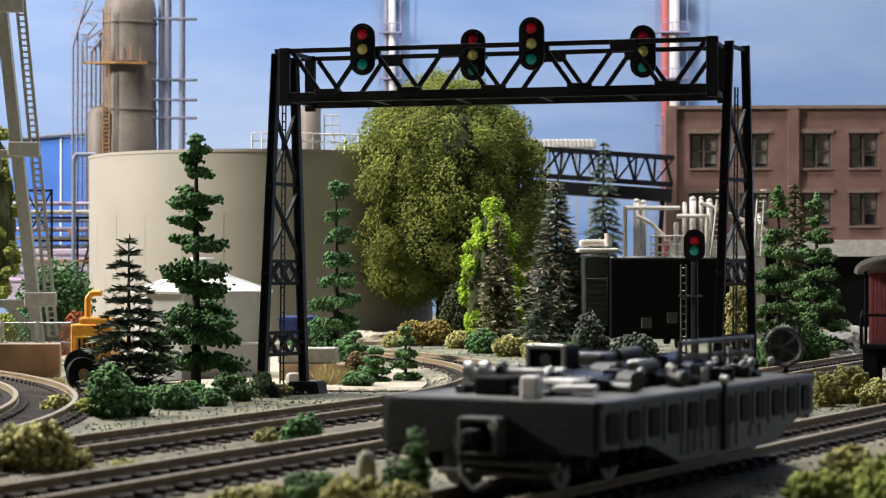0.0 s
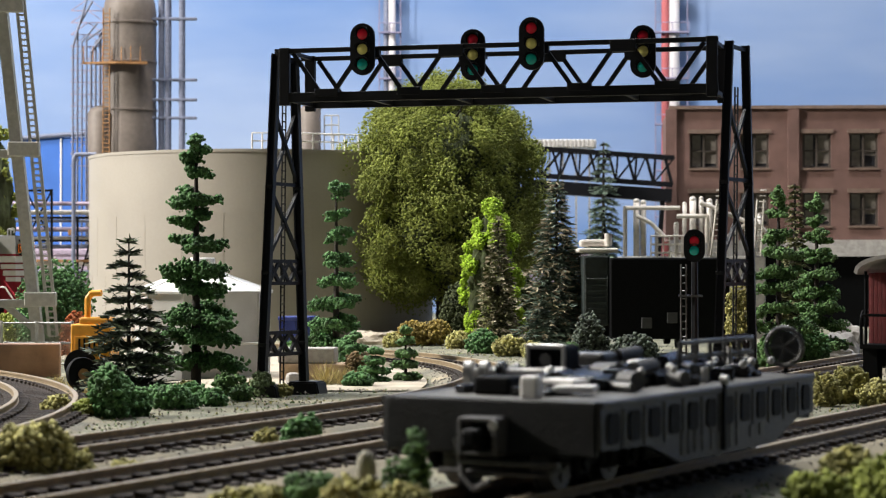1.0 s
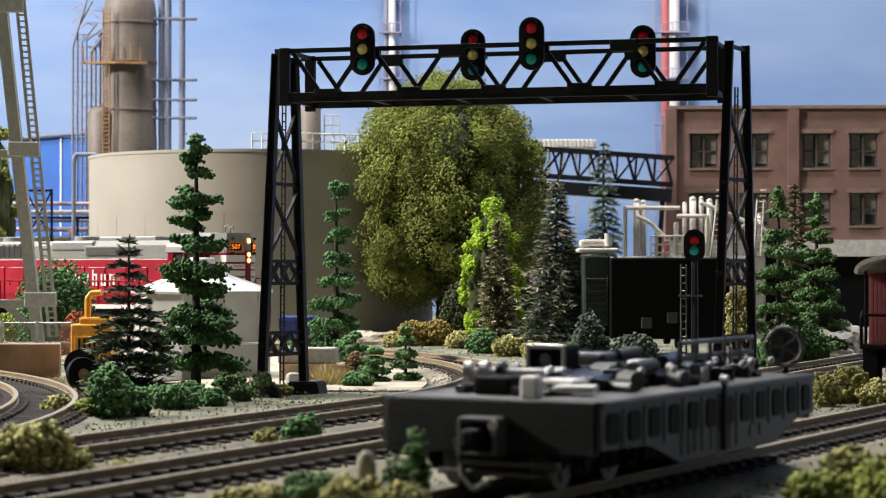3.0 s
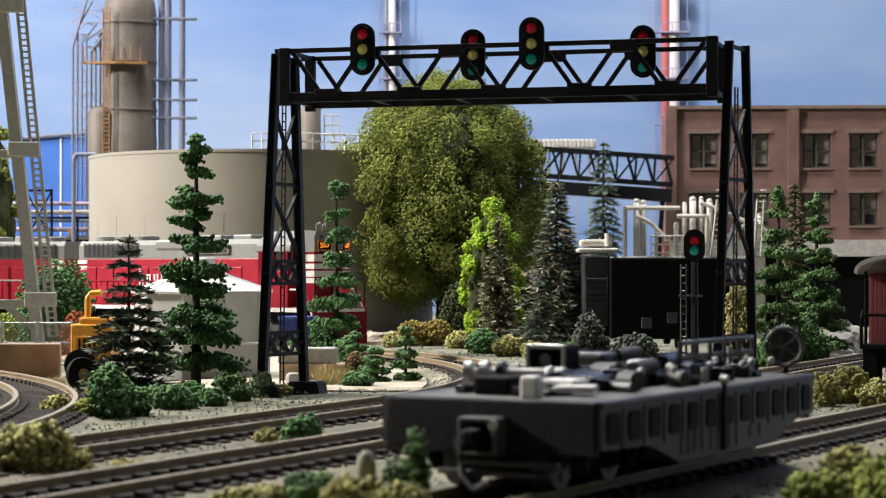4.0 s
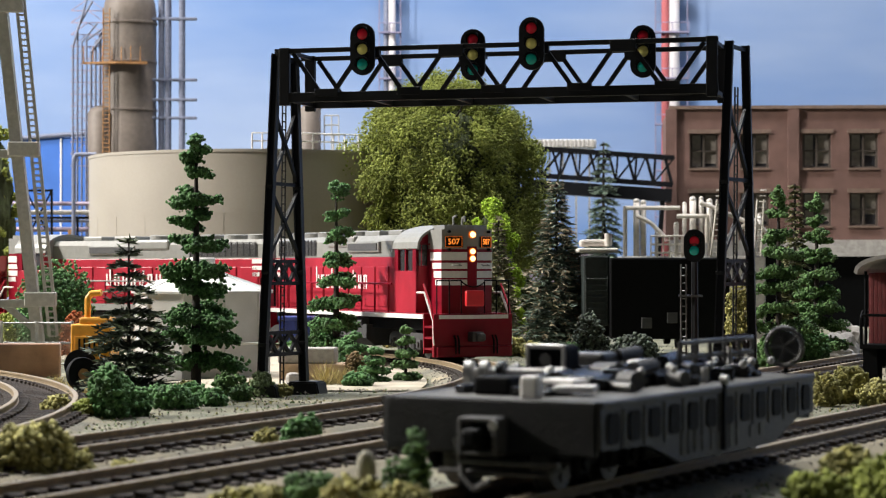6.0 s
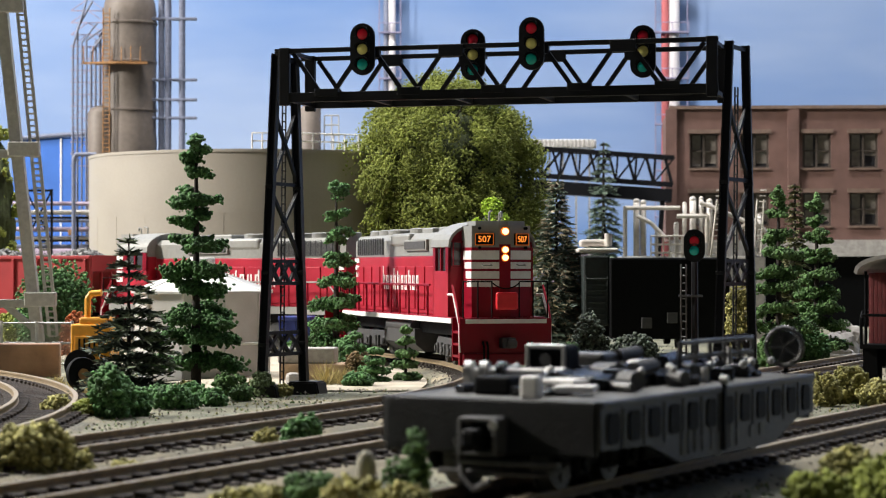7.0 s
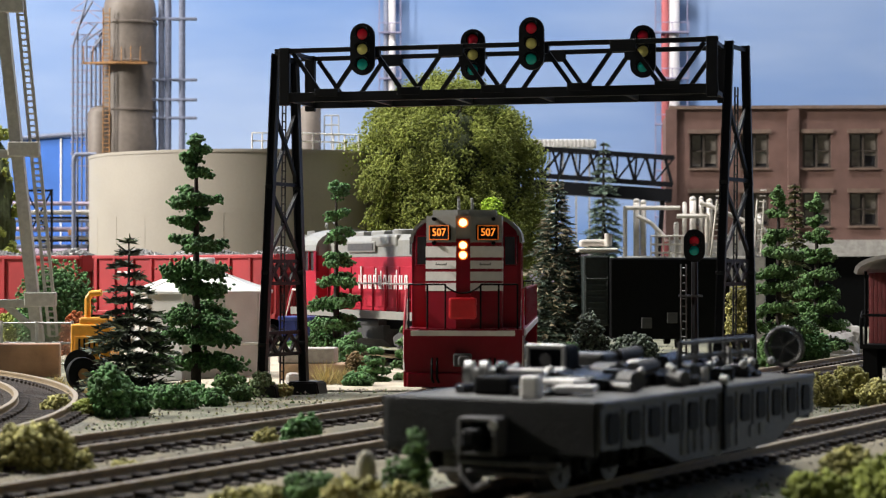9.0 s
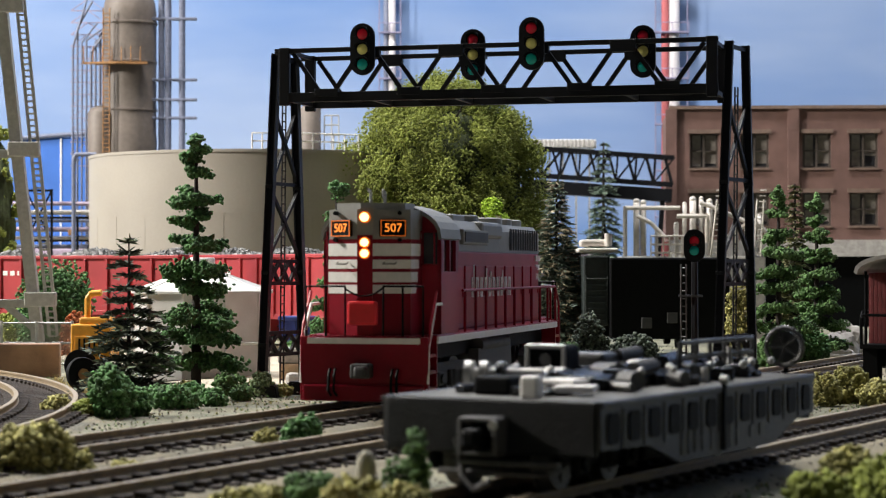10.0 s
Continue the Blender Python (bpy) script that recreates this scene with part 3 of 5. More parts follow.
    part("fuel_tank", bm, M_UNDER, e, "grey fuel tank")
    for s in (-1, 1):
        part("air_tank", rod(B(), (-20, s * 13.5, 14), (20, s * 13.5, 14), 2.2, n=16), M_UNDER, e)
    fit = Matrix.Diagonal((0.98, 1.04, 1.0, 1.0))
    for o in e.children:
        if o.matrix_basis.translation.length:
            o.location = fit @ o.location
        elif o.type == "MESH":
            o.data.transform(fit)
    turn = math.degrees(math.asin(61 / R_TRACK))
    wheels = bogie(e, 61, (-19, 0, 19), 5.85, -turn) + bogie(e, -61, (-19, 0, 19), 5.85, turn)
    return e, wheels


lead, lw = engine("red diesel locomotive with white nose stripes and lit headlights", True)
TRAIN.append((lead, 0.0, 62, lw, False))
trail, tw = engine("red and grey trailing diesel locomotive running long hood first", False)
TRAIN.append((trail, 0.483, 62, tw, True))


def hopper():
    c = thing("hopper_car", 0, 0, 0, 0, "red ribbed hopper car heaped with grey stone", "freight car", "hopper cars behind the engines")
    h = 69
    bm = B()
    for s in (-1, 1):
        box(bm, (0, s * 16.6, 28.5), (2 * h, 0.9, 29))
        box(bm, (0, s * 17.2, 43.4), (2 * h, 2.0, 1.8), 0.3)
        box(bm, (0, s * 17.0, 14.5), (2 * h, 1.6, 2.4), 0.3)
    for s in (-1, 1):
        prism(bm, [(s * h, 36), (s * h, 37.2), (s * (h - 26), 15.2), (s * (h - 26), 14)], "y", -16, 16)
        box(bm, (s * h, 0, 40.5), (0.9, 33, 8))
        for u in (-15.5, 15.5, -5, 5):
            box(bm, (s * (h - 0.5), u, 25), (1.2, 1.2, 24))
    part("body", bm, M_HOPPER, c)
    for s in (-1, 1):
        for k in range(10):
            part("rib", box(B(), (-h + 3 + k * (2 * h - 6) / 9, s * 17.4, 28.5), (1.6, 1.4, 28), 0.2), M_HOPPER, c)
        for k in range(4):
            part("lettering_bar", box(B(), (-48 + k * 5, s * 17.15, 35), (3, 0.3, 2.4)), M_WHITE, c, "white lettering bar")
        part("ladder", pipe(B(), [(s * (h + 0.3), 15, 14), (s * (h + 0.6), 15, 44)], 0.4), M_HOPPER, c)
    for k in (-22, 22):
        bm = B()
        prism(bm, [(k - 16, 14), (k + 16, 14), (k + 4, 4.5), (k - 4, 4.5)], "y", -13, 13)
        part("hopper_chute", bm, M_HOPPER, c)
    part("centre_sill", box(B(), (0, 0, 11.5), (2 * h + 8, 5, 5)), M_DARK, c, "black centre sill")
    for s in (-1, 1):
        part("coupler", box(B(), (s * (h + 5), 0, 9.3), (5, 3.4, 3.4), 0.6), M_UNDER, c)
    rng = np.random.default_rng(3)
    pts = []
    for _ in range(1500):
        x, y = rng.uniform(-h + 3, h - 3), rng.uniform(-15.5, 15.5)
        heap = 42.3 + 5.4 * (1 - (y / 15.5) ** 2) * (0.62 + 0.38 * math.cos(x / 9.5)) * min(1, (h - abs(x)) / 12)
        pts.append((x, y, heap - 0.3))
    v, f = clumps(rng, pts, 1.25)
    tagged(soup("stone_load", v, f, M_COAL, c, "grey broken stone load"), kind="stuff")
    bm = B()
    box(bm, (0, 0, 39), (2 * h - 3, 31, 2))
    part("load_bed", bm, M_COAL, c)
    turn = math.degrees(math.asin(48 / R_TRACK))
    ws = bogie(c, 48, (-10, 10), 4.8, -turn) + bogie(c, -48, (-10, 10), 4.8, turn)
    return c, ws


car, cw = hopper()
TRAIN.append((car, 0.483 + 0.428, 50, cw, False))
for i in range(1, 4):
    cp = copy_thing(car, Matrix.Identity(4))
    ws = []
    for tr in [o for o in cp.children if o.name.startswith("truck")]:
        ws += [(w, round(w.location.x / MM, 2), 4.8) for w in tr.children if w.name.startswith("wheelset")]
    TRAIN.append((cp, 0.483 + 0.428 + 0.373 * i, 50, ws, False))


# ---- signal bridge ----
def signal_head(parent, x, z, y, lenses, cap=8.2, tall=17.6):
    s = new("signal_head")
    s.parent = parent
    s.matrix_basis = pose(x * MM, y * MM, z * MM)
    tagged(s, "black oval signal head with coloured lenses")
    w = cap / 2
    outline = [(w * math.cos(q), tall / 2 - w + w * math.sin(q)) for q in np.linspace(0, math.pi, 12)] + [(w * math.cos(q), -tall / 2 + w + w * math.sin(q)) for q in np.linspace(math.pi, 2 * math.pi, 12)]
    bm = prism(B(), outline, "y", -0.6, 0.6)
    box(bm, (0, 1.6, 0), (cap * 0.6, 2.2, tall * 0.7), 0.4)
    part("backplate", bm, M_BLACK, s)
    step = tall * 0.29
    for i, m in enumerate(lenses):
        zc = (len(lenses) - 1) * step / 2 - i * step
        bm = B()
        for k in range(9):
            q0, q1 = [math.pi * (1.1 - 1.2 * (k + u) / 9) for u in (0, 1)]
            r = 2.35
            p = [(r * math.cos(q), r * math.sin(q)) for q in (q0, q1)]
            depth = 2.6 if 0.15 * math.pi < (q0 + q1) / 2 < 0.85 * math.pi else 1.2
            a = [bm.verts.new((p[0][0], -0.5, zc + p[0][1])), bm.verts.new((p[1][0], -0.5, zc + p[1][1])),
                 bm.verts.new((p[1][0], -depth, zc + p[1][1])), bm.verts.new((p[0][0], -depth, zc + p[0][1]))]
            bm.faces.new(a)
        bmesh.ops.remove_doubles(bm, verts=bm.verts, dist=0.001)
        bmesh.ops.solidify(bm, geom=bm.faces[:], thickness=0.35)
        part("visor", bm, M_BLACK, s)
        bm = B()
        bmesh.ops.create_uvsphere(bm, u_segments=16, v_segments=8, radius=1.85, matrix=Matrix.Translation((0, -0.6, zc)) @ Matrix.Diagonal((1, 0.35, 1, 1)))
        part("lens", bm, m, s, {"red_lens": "red glass lens", "yellow_lens": "yellow glass lens", "teal_lens": "blue-green glass lens"}[m.name], True)
    return s


def signal_bridge():
    """Two leaning two-legged towers under a box truss; the front truss lies along local x, its depth along local y."""
    g = thing("signal_bridge", -54.5, 700, 0, -14.9, "black steel truss signal bridge spanning the tracks", "signal bridge")
    top, low, deep = 110.4, 93.1, 27.0

    def bar(name, p, q, w, h=None, label=""):
        part(name, beam(B(), p, q, w, h or w), M_BLACK, g, label)

    # towers: (foot, head) of the near and the far leg
    for near, far in ((((-2.7, -11.0, -1), (-4.1, 7.2, top)), ((3.7, 13.4, -1), (-2.9, 22.0, top))),
                      (((147.3, -7.4, -1), (149.7, 6.7, top)), ((156.0, 16.7, -1), (152.9, 23.1, top)))):
        def on(leg, z):
            return Vector(leg[0]).lerp(Vector(leg[1]), (z + 1) / (top + 1))
        across = (on(far, 30) - on(near, 30)).normalized()
        for leg in (near, far):
            lo, hi = Vector(leg[0]), Vector(leg[1])
            ring = [(-1.35, -1.5), (-0.95, -1.5), (-0.95, -0.9), (0.95, -0.9), (0.95, -1.5), (1.35, -1.5), (1.35, 1.5), (0.95, 1.5), (0.95, 0.9), (-0.95, 0.9), (-0.95, 1.5), (-1.35, 1.5)]
            bm = prism(B(), ring, "z", 0.0, 1.0)
            for v in bm.verts:
                v.co = lo.lerp(hi, v.co.z) + Vector((v.co.x, v.co.y, 0))
            part("leg", bm, M_BLACK, g)
            bm = prism(B(), [(-6.6, -7.6), (6.6, -7.6), (5.2, -1.0), (-5.2, -1.0)], "y", -5.0, 5.0)
            bmesh.ops.bevel(bm, geom=bm.edges[:], offset=0.5, segments=2, affect="EDGES")
            bmesh.ops.translate(bm, verts=bm.verts, vec=(leg[0][0] + 1.0, leg[0][1], 0))
            part("footing", bm, M_BLACK, g, "black footing block")
            for z in (65, 36, 12):
                part("joint_plate", box(B(), tuple(on(leg, z)), (2.95, 3.25, 1.2), 0.15), M_BLACK, g)
        for z0, z1 in ((91, 66), (64, 40.4)):
            bar("brace", on(near, z0), on(far, z1), 1.1)
            bar("brace", on(far, z0), on(near, z1), 1.1)
        for z in (66, 39.8, 32.4, 15.8, 8.6, top - 1.5):
            bar("tower_rail", on(near, z), on(far, z), 0.9, 1.2)
        for z0, z1 in ((32.4, 39.8), (8.6, 15.8)):
            for k in range(3):
                for d in (0, 1):
                    za, zb = (z0, z1) if d else (z1, z0)
                    bar("lattice_bar", on(near, za).lerp(on(far, za), 0.06 + 0.88 * k / 3), on(near, zb).lerp(on(far, zb), 0.06 + 0.88 * (k + 1) / 3), 0.9, 1.3)
        mid0, mid1 = on(near, 0).lerp(on(far, 0), 0.46), on(near, 96).lerp(on(far, 96), 0.46)
        bm = B()
        for u in (-1.1, 1.1):
            rod(bm, mid0 + across * u + Vector((0, 0, -6)), mid1 + across * u, 0.3, n=6)
        for k in range(34):
            c = mid0.lerp(mid1, k / 34)
            rod(bm, c - across * 1.1, c + across * 1.1, 0.24, n=5)
        part("ladder", bm, M_BLACK, g, "thin black ladder")
    # box truss
    n, a0, step = 5, 2.0, 28.6
    end = a0 + n * step
    for y in (0.0, deep):
        part("bottom_chord", box(B(), ((end + 2) / 2, y, (low + 96.3) / 2), (end + 2, 1.8, 3.2), 0.15), M_BLACK, g)
        part("top_chord", box(B(), (end / 2, y, top), (end + 4, 1.6, 1.5), 0.15), M_BLACK, g)
        for k in range(n):
            a, b = a0 + step * k, a0 + step * (k + 1)
            m = (a + b) / 2
            bar("diagonal", (a + 2.4, y, top - 0.8), (m - 2.2, y, 96), 1.1, 1.4)
            bar("diagonal", (m + 2.2, y, 96), (b - 2.4, y, top - 0.8), 1.1, 1.4)
            part("gusset", box(B(), (m, y, 96.1), (8.0, 2.4, 2.6), 0.2), M_BLACK, g)
            if k:
                part("gusset", box(B(), (a, y, top - 1.3), (8.4, 2.4, 3.8), 0.2), M_BLACK, g)
        for x in (a0 - 0.6, end):
            part("end_post", box(B(), (x, y, (top + low) / 2), (3.6, 2.0, top - low + 2), 0.2), M_BLACK, g)
    for k in range(n + 1):
        x = a0 + step * k
        bar("tie_bar", (x, 0, low + 1.2), (x, deep, low + 1.2), 1.4)
        if k in (0, n):
            bar("tie_bar", (x, 0, top), (x, deep, top), 1.2)
    for x, z, y in ((29.8, 109.9, -3.4), (64.1, 108.5, 10.0), (87.0, 110.2, -3.4), (121.2, 108.1, 10.0)):
        signal_head(g, x, z, y, (M_LENS_R, M_LENS_Y, M_LENS_G), 8.3, 17.2)
        if y < 0:
            part("bracket", box(B(), (x, y * 0.5, top - 1), (2.4, 3.4, 2.4)), M_BLACK, g)
        else:
            bar("bracket", (x, y + 2.4, top - 1), (x, deep, top - 1), 1.6)
    return g


signal_bridge()


def dwarf_mast():
    s = thing("signal_mast", 93.8, 790, GROUND, -8, "black two-lens signal mast with ladder", "railway signal")
    bm = B()
    rod(bm, (1.6, 0, 0), (1.6, 0, 56), 1.5, 1.2)
    part("mast", bm, M_BLACK, s)
    bm = B()
    for u in (-3.6, -1.6):
        rod(bm, (u, -0.6, 0), (u, -0.6, 44), 0.4, n=6)
    for k in range(15):
        rod(bm, (-3.6, -0.6, 2 + k * 2.9), (-1.6, -0.6, 2 + k * 2.9), 0.3, n=5)
    box(bm, (0, 0, 32), (9, 6, 0.8))
    part("ladder", bm, M_STEEL, s, "grey ladder")
    box_bm = box(B(), (0, 2, 4), (12, 8, 8), 0.4)
    part("base", box_bm, M_BLACK, s)
    signal_head(s, 1.5, 51, -2, (M_LENS_R, M_LENS_G), 8.0, 12.6)


dwarf_mast()


# ---- trees ----
M_TIP_TAN = mat("tan_branch_tips", (0.36, 0.31, 0.21), 0.85, var=0.3, island=0.5, bump=0.2)
M_TIP_SAGE = mat("sage_branch_tips", (0.17, 0.21, 0.13), 0.85, var=0.3, island=0.5, bump=0.2)
M_LEAF_TAN = mat("tan_green_needles", (0.15, 0.155, 0.07), 0.85, var=0.3, island=0.7, bump=0.2)


def limb_trunk(parent, r, h, limbs=0, rng=None, spread=20):
    bm = rod(B(), (0, 0, -2), (0, 0, h), r, r * 0.25, 10)
    if limbs:
        for k in range(limbs):
            z = h * rng.uniform(0.25, 0.85)
            a = rng.uniform(0, 6.28)
            L = spread * rng.uniform(0.5, 1.0)
            mid = Vector((math.cos(a) * L * 0.5, math.sin(a) * L * 0.5, z + L * 0.35))
            rod(bm, (0, 0, z), mid, r * 0.4, r * 0.25, 6)
            rod(bm, mid, (math.cos(a + 0.3) * L, math.sin(a + 0.3) * L, z + L * 0.9), r * 0.25, r * 0.08, 6)
    return part("trunk", bm, M_TRUNK, parent, "dark bark trunk")


def spruce(x, y, h, w, material, label, seed, group="conifers", tiers=26, droop=0.35, tips=None):
    """A bottle-brush conifer: whorls of needled branches round a thin trunk."""
    t = thing("conifer_tree", x, y, GROUND, 0, label, "tree", group)
    rng = np.random.default_rng(seed)
    limb_trunk(t, h * 0.018, h)
    P, D, TP, TD = [], [], [], []
    for k in range(tiers):
        u = k / (tiers - 1)
        z = h * (0.06 + 0.93 * u) + rng.normal(0, h * 0.004)
        R = w * ((1 - u) ** 0.85) * rng.uniform(0.82, 1.1) + w * 0.05
        for a in rng.uniform(0, 6.283, max(7, int(15 * (1 - u) + 7))):
            L = R * rng.uniform(0.65, 1.12)
            for s in np.arange(0.15, 1.0, max(0.05, 1.3 / max(L, 2))):
                c = np.array((math.cos(a) * L * s, math.sin(a) * L * s, z - droop * L * s * s))
                for sd in (-1, 1, 0):
                    b = a + sd * 0.8
                    at = c + rng.normal(0, 0.25, 3)
                    way = (math.cos(b), math.sin(b), 0.15 - droop * s + rng.normal(0, 0.25))
                    if tips and s > 0.7 and rng.random() < 0.35 + 0.45 * u:
                        TP.append(at)
                        TD.append(way)
                    else:
                        P.append(at)
                        D.append(way)
    v, f = blades(rng, P, D, w * 0.16 + 0.9, 0.5)
    soup("needles", v, f, material, t)
    if tips:
        v, f = blades(rng, TP, TD, w * 0.14 + 0.9, 0.5)
        tagged(soup("tip_growth", v, f, tips, t, "paler branch tips"), kind="stuff")
    return t


def foam_pine(x, y, h, w, label, seed, tiers=8, material=None, group="pines with foam clumps", low=0.12):
    """A bare dark trunk with separate tiers of foam foliage."""
    t = thing("pine_tree", x, y, GROUND, 0, label, "tree", group)
    rng = np.random.default_rng(seed)
    limb_trunk(t, h * 0.017 + 0.4, h * 0.98)
    pts = []
    bm = B()
    for k in range(tiers):
        u = k / (tiers - 1)
        z = h * (low + (0.95 - low) * u) + rng.normal(0, h * 0.006)
        R = w * (1.06 - 0.80 * u) * rng.uniform(0.85, 1.12)
        nb = 6 if u < 0.8 else 4
        off = rng.uniform(0, 6)
        for j in range(nb):
            a = off + 6.283 * j / nb + rng.normal(0, 0.4)
            L = R * rng.uniform(0.45, 1.2)
            zb = z + rng.normal(0, h * 0.014)
            rod(bm, (0, 0, zb), (math.cos(a) * L * 0.8, math.sin(a) * L * 0.8, zb + 0.5), 0.5, 0.25, 5)
            for c in range(4):
                s = 0.35 + 0.2 * c + rng.normal(0, 0.06)
                cx, cy, cz = math.cos(a) * L * s + rng.normal(0, L * 0.09), math.sin(a) * L * s + rng.normal(0, L * 0.09), zb - L * 0.08 * s + rng.normal(0, h * 0.008)
                q = 0.7 + L * rng.uniform(0.16, 0.27)
                for _ in range(int(34 + L * 6)):
                    g = rng.normal(0, 0.5, 3) * q
                    pts.append((cx + g[0], cy + g[1], cz + g[2] * 0.52))
    for _ in range(110):
        u = rng.uniform(0, 1)
        pts.append((rng.normal(0, w * 0.10 * (1.1 - u)), rng.normal(0, w * 0.10 * (1.1 - u)), h * (0.9 + 0.11 * u)))
    part("branches", bm, M_TRUNK, t)
    v, f = clumps(rng, pts, 0.72)
    soup("foliage", v, f, material or M_LEAF_DK, t)
    return t


def crown_tree(x, y, h, w, label, seed, material, lobes, size=1.3, dense=130, low=0.15, trunk=3.5, name="broadleaf_tree", wide=0.32, core=0.60, taper=2.2):
    t = thing(name, x, y, GROUND, 0, label, "tree")
    rng = np.random.default_rng(seed)
    limb_trunk(t, trunk, h * 0.8, 14, rng, w * 0.6)
    pts = []
    for k in range(lobes):
        u = rng.uniform(0, 1)
        z = h * (low + (0.95 - low) * u)
        R = w * ((1 - ((u - wide) / (1 - wide)) ** taper) ** 0.5 if u > wide else 1 - 0.35 * ((wide - u) / wide) ** 2) * 0.88
        a = rng.uniform(0, 6.283)
        q = R * math.sqrt(rng.uniform(0.12, 1))
        c = np.array((math.cos(a) * q, math.sin(a) * q, z))
        r = w * rng.uniform(0.08, 0.17)
        d = rng.normal(size=(dense, 3))
        d /= np.linalg.norm(d, axis=1)[:, None]
        d *= rng.uniform(0.55, 1.08, (dense, 1)) * r
        d[:, 2] *= 1.25
        pts.append(c + d)
    v, f = clumps(rng, np.concatenate(pts), size)
    soup("foliage", v, f, material, t)
    # solid core that blocks light; the crown's inner shade is in its colour
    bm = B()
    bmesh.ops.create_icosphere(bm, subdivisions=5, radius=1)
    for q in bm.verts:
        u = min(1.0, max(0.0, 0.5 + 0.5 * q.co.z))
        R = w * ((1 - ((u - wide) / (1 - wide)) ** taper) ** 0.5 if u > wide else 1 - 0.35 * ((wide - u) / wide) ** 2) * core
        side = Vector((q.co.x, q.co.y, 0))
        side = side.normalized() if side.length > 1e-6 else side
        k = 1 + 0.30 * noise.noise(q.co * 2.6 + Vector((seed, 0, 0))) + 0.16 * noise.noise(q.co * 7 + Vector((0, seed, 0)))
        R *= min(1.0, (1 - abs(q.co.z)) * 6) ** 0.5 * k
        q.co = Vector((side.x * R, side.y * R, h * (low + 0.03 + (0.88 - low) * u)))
    part("inner_crown", bm, M_LEAF_SHADE, t, "solid inner crown with shade painted dark", True)
    return t


def bush(x, y, r, h, material, label, seed, name="bush", n=260, z=None, size=0.8):
    t = thing(name, x, y, GROUND if z is None else z, 0, label, "bush", "low bushes")
    rng = np.random.default_rng(seed)
    pts = []
    for k in range(5):
        a, q = rng.uniform(0, 6.28), rng.uniform(0, 0.5) * r
        c = np.array((math.cos(a) * q, math.sin(a) * q, h * rng.uniform(0.3, 0.6)))
        d = rng.normal(size=(n // 5, 3))
        d /= np.linalg.norm(d, axis=1)[:, None]
        pts.append(c + d * rng.uniform(0.6, 1.05, (n // 5, 1)) * np.array((r * 0.65, r * 0.65, h * 0.5)))
    v, f = clumps(rng, np.concatenate(pts), size)
    v[:, 2] = np.maximum(v[:, 2], -1.0)
    soup("foliage", v, f, material, t)
    return t


spruce(-100.7, 668, 51.6, 16.7, M_LEAF_BLK, "dark blackish-green fir with open drooping branches", 11, tiers=14, droop=0.2, tips=M_TIP_SAGE)
foam_pine(-83.5, 705, 87.0, 13.8, "tall deep green pine with separate foliage tiers", 12, tiers=10, low=0.13)
foam_pine(-46.1, 900, 79.5, 13.6, "slim green pine with separate foliage tiers", 13, tiers=8)
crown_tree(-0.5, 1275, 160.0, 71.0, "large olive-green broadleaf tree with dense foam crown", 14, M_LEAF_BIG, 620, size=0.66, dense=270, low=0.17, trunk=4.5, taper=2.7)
spruce(28.7, 1080, 68.8, 12.9, M_LEAF_TAN, "small spruce with yellowish tips", 15, tips=M_TIP_TAN)
spruce(55.0, 1010, 84.9, 20.8, M_LEAF_FIR, "blue-green spruce with tan tips beside the black hopper", 16, tiers=32, tips=M_TIP_TAN)
crown_tree(26.5, 1130, 82.0, 20.5, "narrow lime-green foam tree", 17, M_LEAF_LIME, 170, size=0.65, dense=150, low=0.05, trunk=1.5, wide=0.05)
foam_pine(144.9, 900, 77.6, 14.2, "green pine beside the brick building", 18, tiers=9, material=M_LEAF_MID)
foam_pine(166.7, 930, 75.6, 13.1, "green pine beside the brick building", 19, tiers=9, material=M_LEAF_MID)
spruce(163.0, 965, 81.6, 10.5, M_LEAF_TAN, "slim tan-green conifer between the pines", 27)
spruce(114.0, 1480, 132.4, 20.9, M_LEAF_FIR, "far blue-green conifer behind the truss bridge", 20)


# ---- oil tank ----
def oil_tank():
    t = thing("oil_storage_tank", -116.4, 1340, GROUND, 0, "large beige cylindrical oil storage tank", "storage tank")
    r, h = 109.7, 112.5
    part("shell", lathe(B(), [(r, 0), (r, h)], 220), M_TANK, t)
    for k in (1, 2):
        part("weld_band", lathe(B(), [(r + 0.07, h * k / 3), (r + 0.07, h * k / 3 + 0.4)], 160), M_TANK, t)
    for k in range(26):
        q = math.pi + 0.12 + k * math.pi / 26
        part("plate_seam", box(B(), ((r + 0.02) * math.cos(q), (r + 0.02) * math.sin(q), h * (0.5 if k % 2 else 0.17)), (0.22, 0.3, h / 3 - 1), rz=math.degrees(q)), M_TANK, t)
    part("roof", lathe(B(), [(r + 0.5, h - 1), (r + 0.5, h + 0.8), (r * 0.97, h + 0.8), (r * 0.5, h + 1.6), (4, h + 2.2)], 96), M_TANK, t)
    for q in (4.745, 4.80, 4.85, 5.01, 5.08, 5.20, 5.27, 5.36):
        x, y = math.cos(q) * (r - 1), math.sin(q) * (r - 1)
        part("railing_post", rod(B(), (x, y, h), (x, y, h + 10.5), 0.55, n=6), M_WHITE, t)
    for z in (5.5, 10.3):
        for q0, q1 in ((4.745, 4.85), (5.01, 5.36)):
            pts = [(math.cos(q) * (r - 1), math.sin(q) * (r - 1), h + z) for q in np.linspace(q0, q1, 8)]
            part("guard_rail", pipe(B(), pts, 0.4), M_WHITE, t, "white guard rail")


oil_tank()


